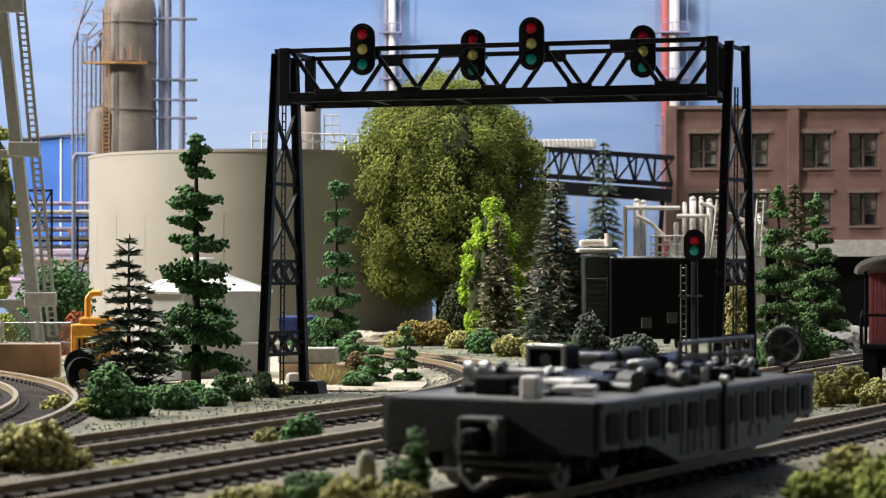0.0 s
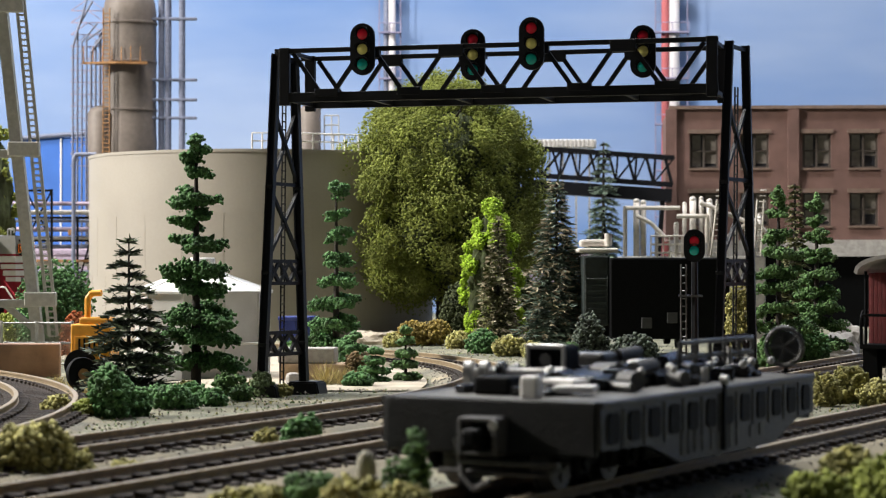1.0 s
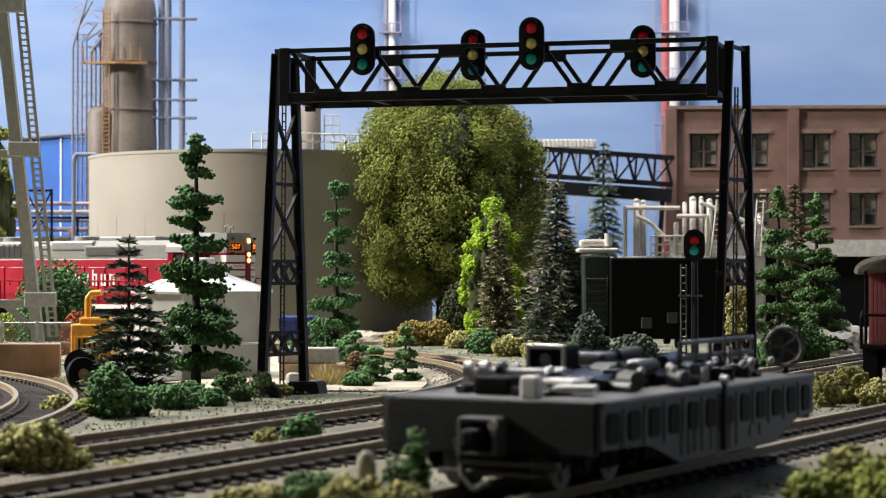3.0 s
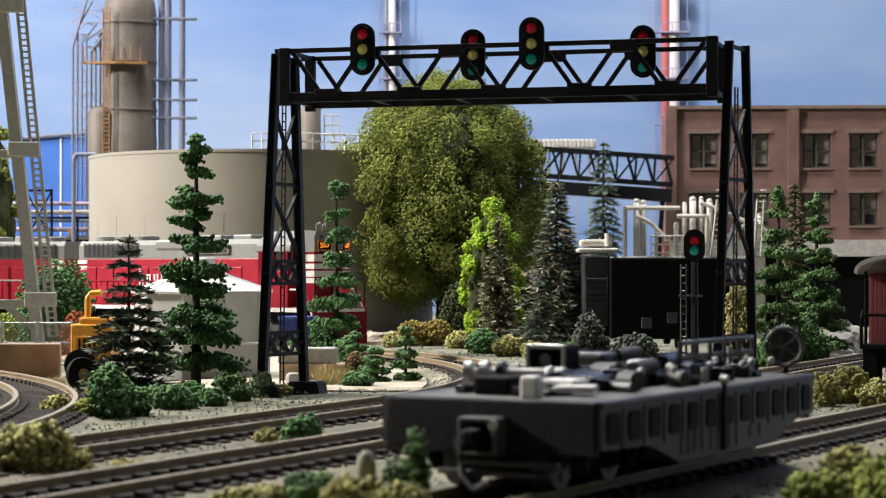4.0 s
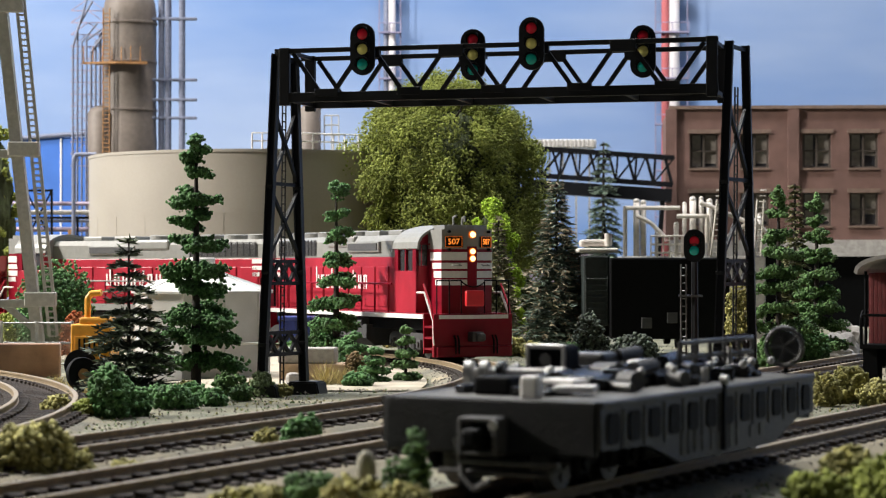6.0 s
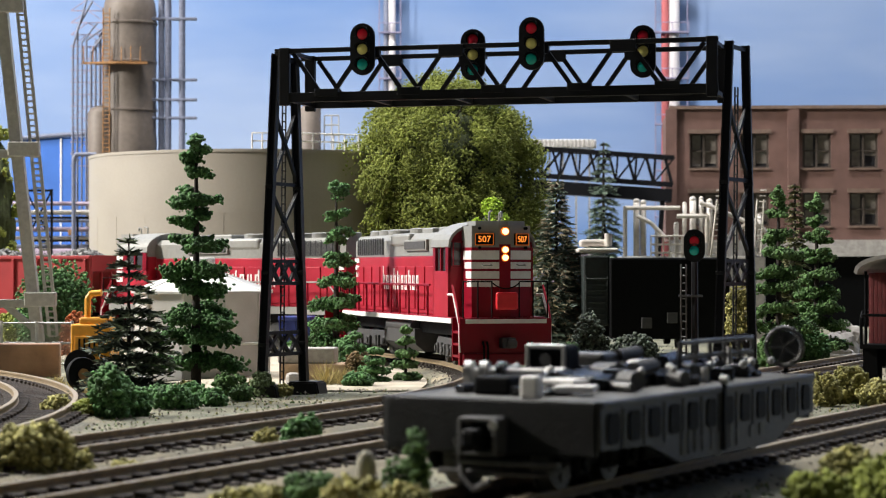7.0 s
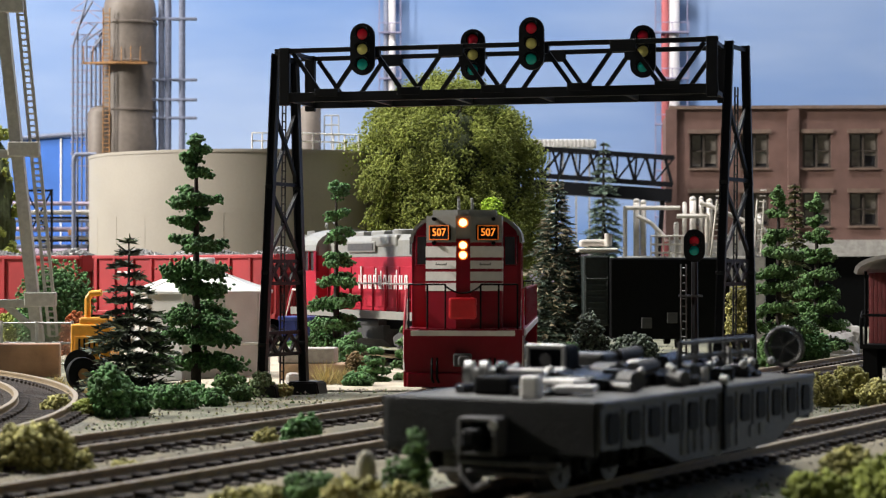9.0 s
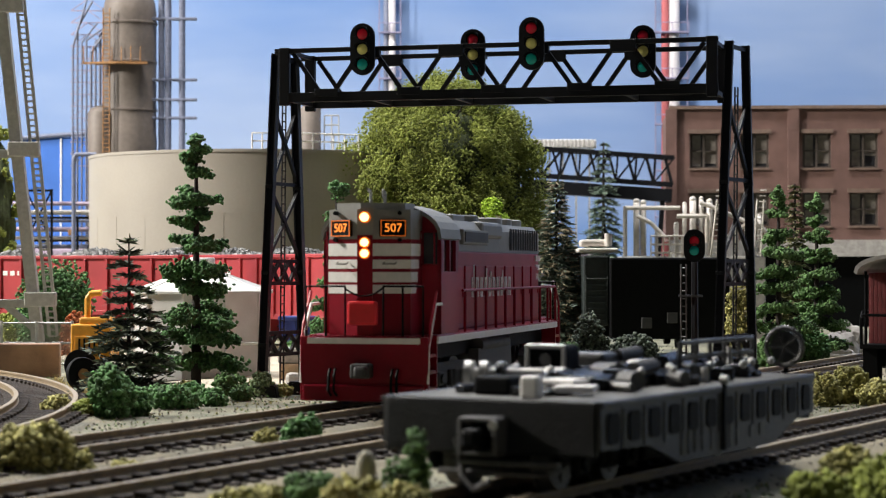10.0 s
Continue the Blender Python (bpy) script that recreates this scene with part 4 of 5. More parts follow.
# ---- refinery tower ----
def tower():
    d = 1560
    t = thing("refinery_tower", -234.7, d, GROUND, 0, "tall taupe refinery column with pipes and walkway", "refinery tower")
    r = 19.9
    zt = 238.7 + 5
    part("column", lathe(B(), [(r * 1.02, 0), (r * 1.02, 140), (r, 142), (r, zt - 10), (r * 0.94, zt - 2), (r * 0.75, zt + 7), (r * 0.4, zt + 12), (1, zt + 13)], 48), M_TOWER, t, "", True)
    part("side_vessel", lathe(B(), [(10.2, 0), (10.2, 158), (7.6, 162), (1, 164)], 32, (-19.5, -10)), M_TOWER, t, "", True)
    for z in (60, 120, 160, 196, 225):
        part("band", lathe(B(), [(r + 0.1, z), (r + 0.7, z + 0.3), (r + 0.7, z + 1.6), (r + 0.1, z + 1.9)], 48), M_TOWER, t)
    zp = 188.8 + 5
    bm = prism(B(), [(-32, -20), (-6, -26), (16, -22), (16, -17), (-20, -14)], "z", zp, zp + 1.6)
    for k in range(7):
        rod(bm, (-31 + k * 7, -21 - (1 if 1 < k < 6 else 0), zp), (-31 + k * 7, -21, zp + 13), 0.4, n=5)
    part("walkway", bm, M_STAIN, t, "yellow-brown rusty walkway")
    bm = B()
    for u in (-2.4, 2.4):
        rod(bm, (-14 + u, -22, 100), (-14 + u, -22, 235), 0.5, n=6)
    for k in range(44):
        rod(bm, (-16.4, -22, 102 + k * 3), (-11.6, -22, 102 + k * 3), 0.35, n=5)
    part("ladder", bm, M_STAIN, t, "rusty ladder")
    for px, rr in ((24.5, 2.2), (29.5, 2.6), (40, 2.4)):
        part("riser_pipe", rod(B(), (px, -6, 90), (px, -6, zt + 30), rr, n=14), M_PIPE, t, "grey-blue riser pipe")
    for z in (178.3 + 5, 223.9 + 5, 163.5 + 5, 149.9 + 5):
        part("pipe_clamp", box(B(), (33, -6, z), (36, 5, 2), 0.4), M_PIPE, t)
    rng = np.random.default_rng(8)
    for k in range(7):
        x = -44 + k * 3.4
        part("side_pipe", pipe(B(), [(x, 8, 60), (x, 8, 200 + 30 * rng.random()), (x + 12, 4, 214 + 34 * rng.random())], 0.7 + 0.5 * rng.random()), M_PIPE, t)
    for k in range(16):
        z = 120 + k * 9
        part("scaffold_bar", beam(B(), (-46, 10, z), (-20, 10, z), 0.8, 0.8), M_PINK, t)
        part("scaffold_brace", beam(B(), (-46, 10, z), (-33, 10, z + 9), 0.6, 0.6), M_PINK, t)
        part("scaffold_brace", beam(B(), (-33, 10, z + 9), (-20, 10, z), 0.6, 0.6), M_PINK, t)


tower()


M_STACKRED = mat("pale_red_stack", (0.50, 0.13, 0.14), 0.8, var=0.3, scale=20)
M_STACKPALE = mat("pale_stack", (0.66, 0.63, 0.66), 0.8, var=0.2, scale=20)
# distance haze is put into this paled blue-grey
M_HAZE = mat("hazed_blue_grey_steel", (0.30, 0.28, 0.42), 0.8, var=0.2, bump=0.1)


def stack(x, d, w, side_mat, label, top=420):
    """A pale far stack with a coloured pipe beside it, ringed by platforms. Stands in for one printed on the sky board.
    """
    t = thing("refinery_stack", x, d, GROUND, 0, label, "chimney stack", "far refinery stacks")
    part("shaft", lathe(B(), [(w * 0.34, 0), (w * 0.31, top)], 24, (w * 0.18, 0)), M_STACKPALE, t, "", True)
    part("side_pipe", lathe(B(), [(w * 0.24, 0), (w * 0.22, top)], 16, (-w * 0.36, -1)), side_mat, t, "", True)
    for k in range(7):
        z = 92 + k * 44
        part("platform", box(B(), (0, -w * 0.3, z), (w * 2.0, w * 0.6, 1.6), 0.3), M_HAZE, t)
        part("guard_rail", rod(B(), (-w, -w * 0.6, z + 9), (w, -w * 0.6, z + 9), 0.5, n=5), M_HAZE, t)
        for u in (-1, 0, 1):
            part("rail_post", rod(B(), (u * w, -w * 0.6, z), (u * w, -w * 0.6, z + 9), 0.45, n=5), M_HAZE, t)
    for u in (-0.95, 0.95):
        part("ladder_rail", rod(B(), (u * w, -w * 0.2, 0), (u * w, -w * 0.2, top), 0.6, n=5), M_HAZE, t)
    return t


stack(218.0, 1990, 16.1, M_STACKRED, "pale far refinery stack with a pale red side pipe")
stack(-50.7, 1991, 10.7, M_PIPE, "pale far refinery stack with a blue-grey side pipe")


# ---- brick building ----
M_FRAME = mat("dull_brown_sash", (0.075, 0.06, 0.05), 0.7, bump=0.2)


def brick_building():
    d = 1520
    x0, x1 = 166.4, 388.1
    z0, z1 = 58.4, 154.0
    b = thing("brick_factory", x0, d, GROUND, -3, "red-brown brick factory with tall paired windows", "building")
    W = x1 - x0
    H0, H1 = z0 - GROUND, z1 - GROUND
    cols = [13.6, 50.3, 95.2, 129.0, 173.1, 206.0]
    ww, rows_z = 20.6, [(110.8 + 5, 135.9 + 5), (68.7 + 5, 92.6 + 5)]
    xs = sorted([0, W] + [c for a in cols for c in (a, a + ww)])
    zs = sorted([H0, H1] + [z for r in rows_z for z in r])
    holes = [(a, a + ww) for a in cols]
    bm = B()
    grid = [[bm.verts.new((x, 0, z)) for z in zs] for x in xs]
    for i in range(len(xs) - 1):
        for j in range(len(zs) - 1):
            if any(abs(xs[i] - h[0]) < 0.01 for h in holes) and any(abs(zs[j] - r[0]) < 0.01 for r in rows_z):
                continue
            bm.faces.new((grid[i][j], grid[i + 1][j], grid[i + 1][j + 1], grid[i][j + 1]))
    r = bmesh.ops.extrude_face_region(bm, geom=bm.faces[:])
    bmesh.ops.translate(bm, verts=[v for v in r["geom"] if isinstance(v, bmesh.types.BMVert)], vec=(0, 6, 0))
    bmesh.ops.recalc_face_normals(bm, faces=bm.faces[:])
    part("wall", bm, M_BRICK, b)
    part("side_wall", box(B(), (2.5, 62, (H0 + H1) / 2), (5, 110, H1 - H0)), M_BRICK, b)
    part("roof", box(B(), (W / 2, 60, H1 - 6), (W - 2, 112, 4)), M_FOUND, b)
    part("coping", box(B(), (W / 2, 2.5, H1 + 1), (W + 3, 9, 2.4)), M_LINTEL, b)
    for p in (-4, 84.5, 162.8):
        part("pilaster", box(B(), (p + 4, -1.2, (H0 + H1) / 2), (8, 2.4, H1 - H0 - 1)), M_BRICK, b)
    part("concrete_base", box(B(), (W / 2, 2, H0 - 6), (W + 1, 12, 12)), M_FOUND, b, "pale concrete band")
    # near-black filler wall behind the line of the base
    part("loading_bay", box(B(), (W / 2, 14, (H0 - 12) / 2), (W, 10, H0 - 12)), M_DARK, b, "near-black wall set back below the concrete band")
    for a in cols:
        for za, zb in rows_z:
            w = new("window")
            w.parent = b
            w.matrix_basis = pose((a + ww / 2) * MM, 3 * MM, (za + zb) / 2 * MM)
            hh = zb - za
            bm = B()
            for u in (-ww / 2 + 0.7, 0, ww / 2 - 0.7):
                box(bm, (u, 0, 0), (1.5, 2, hh))
            for u in (-hh / 2 + 0.6, hh / 2 - 0.6, 0):
                box(bm, (0, 0, u), (ww, 1.8, 1.0))
            part("window_frame", bm, M_FRAME, w)
            for s in (-1, 1):
                part("pane", box(B(), (s * ww / 4, 1.5, 0), (ww / 2, 0.4, hh)), M_GLASS_DK, w, "dim glass")
            for u in (-1, 1):
                drop = hh * (0.94 if u < 0 else 0.86 - 0.22 * ((a + za) % 3 > 1.4))
                part("blind", box(B(), (u * ww / 4, 1.15, (hh - drop) / 2), (ww / 2 - 3.4 + u * 0.8, 0.3, drop)), M_BLIND, w, "drawn pale blind")
            part("sill", box(B(), (0, -3, -hh / 2 - 0.8), (ww + 2, 2.4, 1.4)), M_LINTEL, w)
            part("lintel", box(B(), (0, -3.4, hh / 2 + 1.6), (ww + 3, 1.6, 3)), M_LINTEL, w)


brick_building()


def conveyor_bridge():
    b = thing("truss_conveyor_bridge", 49.2, 1500, GROUND, -4, "black steel truss bridge running to the factory", "truss bridge")
    b.matrix_world = b.matrix_world @ pose(0, 0, 0, 0, 4.2, 0)
    W = 107.4
    zt, zb = 124.9 + 5, 105.7 + 5
    for y in (-7, 7):
        bm = B()
        for z in (zt, zb):
            box(bm, (W / 2, y, z), (W, 2, 3))
        part("chord", bm, M_BLACK, b)
        n = 8
        for k in range(n):
            a, c = W * k / n, W * (k + 1) / n
            part("web_bar", beam(B(), (a, y, zb), (c, y, zt) if k % 2 else ((a + c) / 2, y, zt), 1.2, 1.2), M_BLACK, b)
            part("web_bar", beam(B(), ((a + c) / 2, y, zt), (c, y, zb), 1.6, 1.6), M_BLACK, b)
            part("web_bar", beam(B(), (a, y, zb), (a, y, zt), 1.3, 1.3), M_BLACK, b)
    part("deck", box(B(), (W / 2, 0, zb - 8), (W, 18, 9)), M_BLACK, b)
    for x in (6, W - 6):
        for y in (-6, 6):
            part("pier_leg", beam(B(), (x, y, 0), (x, y, zb - 12), 3, 3), M_BLACK, b)


conveyor_bridge()


# ---- white process plant ----
def plant():
    p = thing("process_plant", 150.6, 1260, GROUND, 0, "pale plastic process plant of pipes and vessels", "industrial plant")
    part("base_block", box(B(), (0, 10, 25), (86, 40, 50), 1), M_FOUND, p)
    for x, z, r in ((-34, 100, 1.9), (-30, 100, 1.9), (-22, 86, 1.0), (-10, 92, 1.5), (-5, 99, 1.3), (0, 104, 2.0), (5, 107, 1.4), (10, 100, 1.8), (18, 98, 2.4), (26, 94, 1.4), (33, 99, 1.6), (40, 92, 1.2)):
        zz = z - 20 - rand_z(x)
        bm = rod(B(), (x, -4, 48), (x, -4, zz), r, n=14)
        bmesh.ops.create_icosphere(bm, subdivisions=2, radius=r * 1.08, matrix=Matrix.Translation((x, -4, zz)))
        part("vessel", bm, M_PLANT, p, "", True)
    for pts in ([(-34, -8, 74), (-26, -9, 70), (-18, -9, 62)], [(-41, -6, 80), (-41, -6, 50)], [(-10, -8, 74), (8, -8, 74), (8, -8, 58)], [(4, -8, 82), (10, -8, 80), (24, -8, 74), (42, -8, 66)],
                [(18, -8, 60), (36, -8, 72), (44, -8, 64)], [(-41, -6, 79), (-8, -6, 79)]):
        part("pipe", pipe(B(), pts, 1.3, 8), M_PLANT, p)
    for z in (52, 57, 62):
        part("guard_rail", rod(B(), (-26, -11, z), (4, -11, z), 0.6, n=6), M_PLANT, p)
    for k in range(9):
        part("rail_post", rod(B(), (-26 + k * 3.7, -11, 46), (-26 + k * 3.7, -11, 62), 0.5, n=6), M_PLANT, p)
    for s in (0, 1):
        bm = B()
        for u in (-2, 2):
            rod(bm, (12 + s * 26 + u, -10, 50), (16 + s * 24 + u, -10, 84), 0.6, n=5)
        for k in range(12):
            rod(bm, (10.3 + s * 26 + k * 0.3, -10, 52 + 3.4 * k), (14.3 + s * 26 + k * 0.3, -10, 52 + 3.4 * k), 0.45, n=5)
        part("ladder", bm, M_PLANT, p)


def rand_z(x):
    return 3 * math.sin(x * 1.7)


plant()


# ---- black hopper on the far siding ----
M_BLKGRN = mat("dark_green_wagon_paint", (0.014, 0.024, 0.022), 0.55, var=0.4, bump=0.2)


def black_car():
    c = thing("black_hopper_car", 105.2, 980, 0, 0, "black freight car standing end-on with pale roof walk", "freight car")
    part("body", box(B(), (1, 30, 23.5), (56, 70, 38), 0.8), M_DARK, c)
    part("end_cab", box(B(), (-33, 30, 27), (12, 60, 33), 0.8), M_BLKGRN, c, "dark green end section")
    part("roof_walk", box(B(), (-32, 26, 46), (19, 50, 2.2), 0.9), M_PLANT, c, "pale dusty roof")
    part("roof_hatch", box(B(), (-33, 14, 49.5), (14, 16, 3.4), 1.2), M_PLANT, c)
    part("roof_vent", rod(B(), (-27, 6, 48), (-27, 6, 54), 1.8, n=12), M_PLANT, c)
    for u in (-10, 2):
        part("end_lamp", box(B(), (u, -5.4, 14 + u * 0.2), (5, 1, 5), 0.4), M_UNDER, c)
    for u in (-38, -28):
        part("grab_iron", pipe(B(), [(u, -1, 12), (u, -1.4, 34)], 0.4), M_BLKGRN, c)
    for k in range(8):
        part("rung", rod(B(), (-38, -1.3, 13 + k * 2.8), (-28, -1.3, 13 + k * 2.8), 0.35, n=5), M_BLKGRN, c)
    bm = B()
    for y in (4, 56):
        for x in (-14, 6):
            rod(bm, (x - 1.5, y, 5), (x + 1.5, y, 5), 5, n=20)
    box(bm, (-4, 30, 8), (20, 66, 5))
    part("running_gear", bm, M_DARK, c)


black_car()


# ---- grey crane tower at the edge ----
def crane():
    t = thing("gantry_crane", 0, 0, 0, 0, "pale grey steel crane legs with ladder", "gantry crane")
    d = 1000
    part("leg", beam(B(), (-193.3, d, GROUND), (-214.2, d, 182.7), 5.4, 5.4), M_CRANE, t)
    part("leg", beam(B(), (-237.0, d, GROUND), (-223.4, d, 182.7), 8.5, 7), M_CRANE, t)
    bm = B()
    for u in (-1.9, 1.9):
        beam(bm, (-186.5 + u, d - 2, GROUND + 10), (-204.4 + u, d - 2, 182.7), 1.1, 1.4)
    for k in range(60):
        s = k / 60
        x = -186.5 + (-204.4 - -186.5) * s
        z = GROUND + 10 + (182.7 - GROUND - 10) * s
        rod(bm, (x - 1.9, d - 2, z), (x + 1.9, d - 2, z), 0.5, n=5)
    part("ladder", bm, M_CRANE, t, "grey ladder rails with rungs")
    for py in (10, 265, 530):
        z = 37.2 + (476.5 - py) * d / 3688.4
        xl = (-193.3) + (-214.2 - -193.3) * (z - GROUND) / (182.7 - GROUND)
        part("joint_plate", box(B(), (xl + 4, d - 3.6, z), (15, 5, 7), 0.6), M_CRANE, t)
        part("cross_beam", box(B(), (xl - 40, d, z - 2), (80, 4, 4), 0.5), M_CRANE, t)
    part("knee_brace", beam(B(), (-209.8, d, 20.0), (-196.8, d, 9.1), 3.4, 3), M_CRANE, t)


crane()


# ---- shed ----
def shed():
    s = thing("round_shed", -94.1, 815, GROUND, 8, "grey sheet-metal shed with low conical roof", "shed")
    r, h = 26.1, 39.3 - 6
    n = 10
    part("wall", lathe(B(), [(r, 0), (r, h)], n), M_SHED, s)
    part("roof", lathe(B(), [(r + 1.5, h - 0.5), (r + 1.5, h + 0.4), (5, h + 8.5), (0.5, h + 8.8)], n), M_SHED, s)
    part("roof_vent", lathe(B(), [(5, h + 7.5), (5, h + 13), (4.6, h + 13.4)], 16), M_WHITE, s, "white roof vent")
    for k in range(n):
        a = 2 * math.pi * k / n
        part("seam", rod(B(), (r * math.cos(a), r * math.sin(a), 0), (r * math.cos(a), r * math.sin(a), h), 0.5, n=6), M_SHED, s)
        part("roof_seam", rod(B(), ((r + 1.5) * math.cos(a), (r + 1.5) * math.sin(a), h + 0.4), (5 * math.cos(a), 5 * math.sin(a), h + 8.5), 0.35, n=5), M_SHED, s)
    part("vent_pipe", rod(B(), (14, -r + 2, h * 0.42), (21, -r - 2, h * 0.42), 0.5, n=6), M_WHITE, s)


shed()


# ---- flatcar in front ----
def flatcar():
    f = thing("flatcar", 7.7, 349.5, 0, 90 - 28.8, "dark weathered flatcar loaded with black machinery", "freight car")
    L, w, zd = 106.0, 19.8, 15.5
    part("deck", box(B(), (L / 2, 0, zd - 0.7), (L, 2 * w - 1.6, 1.4), 0.2), M_DECK, f, "dusty worn deck")
    for s in (-1, 1):
        outline = [(0, zd), (L, zd), (L, zd - 8), (L - 10, zd - 8.5), (L - 24, zd - 12.5), (34, zd - 12.5), (20, zd - 8.5), (0, zd - 8)]
        part("side_sill", prism(B(), outline, "y", s * w - 0.8, s * w + 0.8), M_FLATSIDE, f, "faded grey-brown side sill")
        part("top_flange", box(B(), (L / 2, s * (w + 0.7), zd - 0.6), (L, 1.2, 1.0), 0.25), M_FLATSIDE, f)
        oval = [(1.1 * math.copysign(1, math.cos(q)) + 1.2 * math.cos(q), 1.4 * math.copysign(1, math.sin(q)) + 1.2 * math.sin(q)) for q in np.linspace(0.2, 2 * math.pi + 0.2, 21)[:-1]]
        for k in range(12):
            # raised ovals painted black for the dark inside the pocket holes
            bm = prism(B(), [(4.6 + k * 8.75 + u, zd - 4.6 + v) for u, v in oval], "y", s * (w + 0.7), s * (w + 1.1))
            part("stake_pocket", bm, M_DARK, f, "raised stake pocket painted hole-dark")
        for k in range(11):
            part("rivet_strip", box(B(), (9.0 + k * 8.75, s * (w + 0.85), zd - 4.8), (0.9, 0.4, 7.0), 0.15), M_FLATSIDE, f)
        for x, hgt, wide in ((35, 4.6, 2.0), (38, 4.6, 2.0), (41, 4.2, 2.0), (45, 4.6, 2.4), (49, 4.8, 1.6), (58.5, 5.4, 1.8), (62, 5.0, 1.6), (70, 2.2, 3.4), (75, 2.2, 2.6)):
            part("lettering_bar", box(B(), (x, s * (w + 0.85), zd - 9.4 + 0.1 * hgt), (wide, 0.25, hgt)), M_DECK, f, "dull grey lettering bar")
        part("strap", box(B(), (54, s * (w + 1.3), zd - 5.4), (1.6, 0.6, 13.0), 0.2), M_DARK, f, "black hanging strap")
        part("strap_bolt", rod(B(), (54, s * (w + 0.6), zd + 1.2), (54, s * (w + 2.0), zd + 1.2), 0.9, n=12), M_WIRE, f, "bright strap bolt")
    for x in (0.3, L - 0.3):
        part("end_sill", box(B(), (x, 0, zd - 4.6), (1.6, 2 * w, 9.2), 0.4), M_FLAT, f)
    bm = B()
    for u in (-3.2, 3.2):
        box(bm, (-2.2, u, 9.4), (4.6, 1.0, 6.2), 0.35)
    for u in (6.6, 12.2):
        box(bm, (-2.2, 0, u), (4.6, 7.0, 0.9), 0.35)
    part("coupler_box", bm, M_UNDER, f, "grey hollow coupler casting")
    part("coupler", box(B(), (-4.2, 0.2, 9.2), (6, 3.2, 3.4), 0.8), M_DARK, f)
    part("coupler_pin", rod(B(), (-4.4, -3.2, 11.4), (-5.2, -3.2, 11.4), 0.8, n=12), M_WIRE, f, "bright pin head")
    part("air_hose", pipe(B(), [(-1.4, 4.5, 6.5), (-2.6, 3.6, 2.6), (-3.2, 1.0, 0.6), (-2.8, -1.8, 2.0)], 0.6, 8), M_UNDER, f)
    part("cut_lever", pipe(B(), [(-2, -14, 5), (-2.6, 4, 5), (-2.6, 5, 9)], 0.6), M_STEEL, f)
    part("brake_rod", rod(B(), (-1, -12, 3.2), (-1, 9, 3.2), 0.6), M_STEEL, f)
    part("underframe", box(B(), (L / 2, 0, 5.6), (L - 4, 13, 7), 0.6), M_DARK, f, "black underframe")
    for k in range(4):
        part("brake_gear", box(B(), (26 + k * 16, -9, 5), (9, 6, 5), 0.8), M_DARK, f)
    for x in (17, L - 17):
        bogie(f, x, (-10, 10), 4.8, 0, frame_mat=M_DARK)
    return f


flatcar()


# ---- yard things inside the curve ----
def chain_fence(x0, x1, y, label):
    f = thing("chain_link_fence", x0, y, GROUND, 0, label, "fence")
    L, h = x1 - x0, 19.0
    n = max(2, int(L / 14))
    for k in range(n + 1):
        part("post", rod(B(), (L * k / n, 0, 0), (L * k / n, 0, h + 1), 0.7, n=8), M_WIRE, f)
    for z in (h, 10.5, 1.5):
        part("rail", rod(B(), (0, 0, z), (L, 0, z), 0.45, n=6), M_WIRE, f)
    v, fc = [], []
    for s in (-1, 1):
        a = -h
        while a < L:
            p = [(max(a, 0), max(0, -a)), (min(a + h, L), h if a + h <= L else L - a)]
            q = [(x, (z if s > 0 else h - z)) for x, z in p]
            (xa, za), (xb, zb) = q
            i = len(v)
            v += [(xa, 0, za + 0.12), (xa, 0, za - 0.12), (xb, 0, zb - 0.12), (xb, 0, zb + 0.12)]
            fc.append((i, i + 1, i + 2, i + 3))
            a += 1.25
    tagged(soup("wire_mesh", v, fc, M_WIRE, f, "diamond wire mesh"), kind="stuff")


chain_fence(-204.8, -159.2, 895, "galvanised chain-link fence with posts")


def block(name, x, y, z, s, material, label, category, rz=0, bevel=0.5):
    t = part(name, box(B(), (0, 0, s[2] / 2), s, bevel), material)
    t.matrix_world = pose(x * MM, y * MM, z * MM, 0, 0, rz)
    return tagged(t, label, category)


block("retaining_wall", -162.5, 812, GROUND, (26.9, 5, 13.2), M_BROWNWALL, "low brown retaining wall beside the yard", "wall", 4)
block("concrete_slab", -50.5, 782, GROUND + 7.2, (21.1, 14, 5.6), M_FOUND, "pale cream slab on a tan box", "slab", -4)
block("tan_crate", -48.0, 782, GROUND, (24.8, 17, 7), M_TAN, "low tan crate behind the bridge tower", "crate", -4)
block("pale_sack", -53.5, 746, GROUND, (5.3, 5, 5.2), M_FOUND, "small pale sack beside the bridge footing", "sack", 20, 1.6)


def blue_bin():
    b = thing("blue_container", -65.6, 942, GROUND, -10, "dark blue plastic container with lid", "container")
    part("body", prism(B(), [(-6, 0), (6, 0), (7.4, 19), (-7.4, 19)], "y", -6, 6), M_NAVY, b)
    part("lid", box(B(), (0, 0, 20), (15.6, 13, 2), 0.6), M_NAVY, b)
    for k in range(3):
        part("rib", box(B(), (-4.5 + 4.5 * k, -6.3, 10), (1.2, 0.8, 16)), M_NAVY, b)


blue_bin()


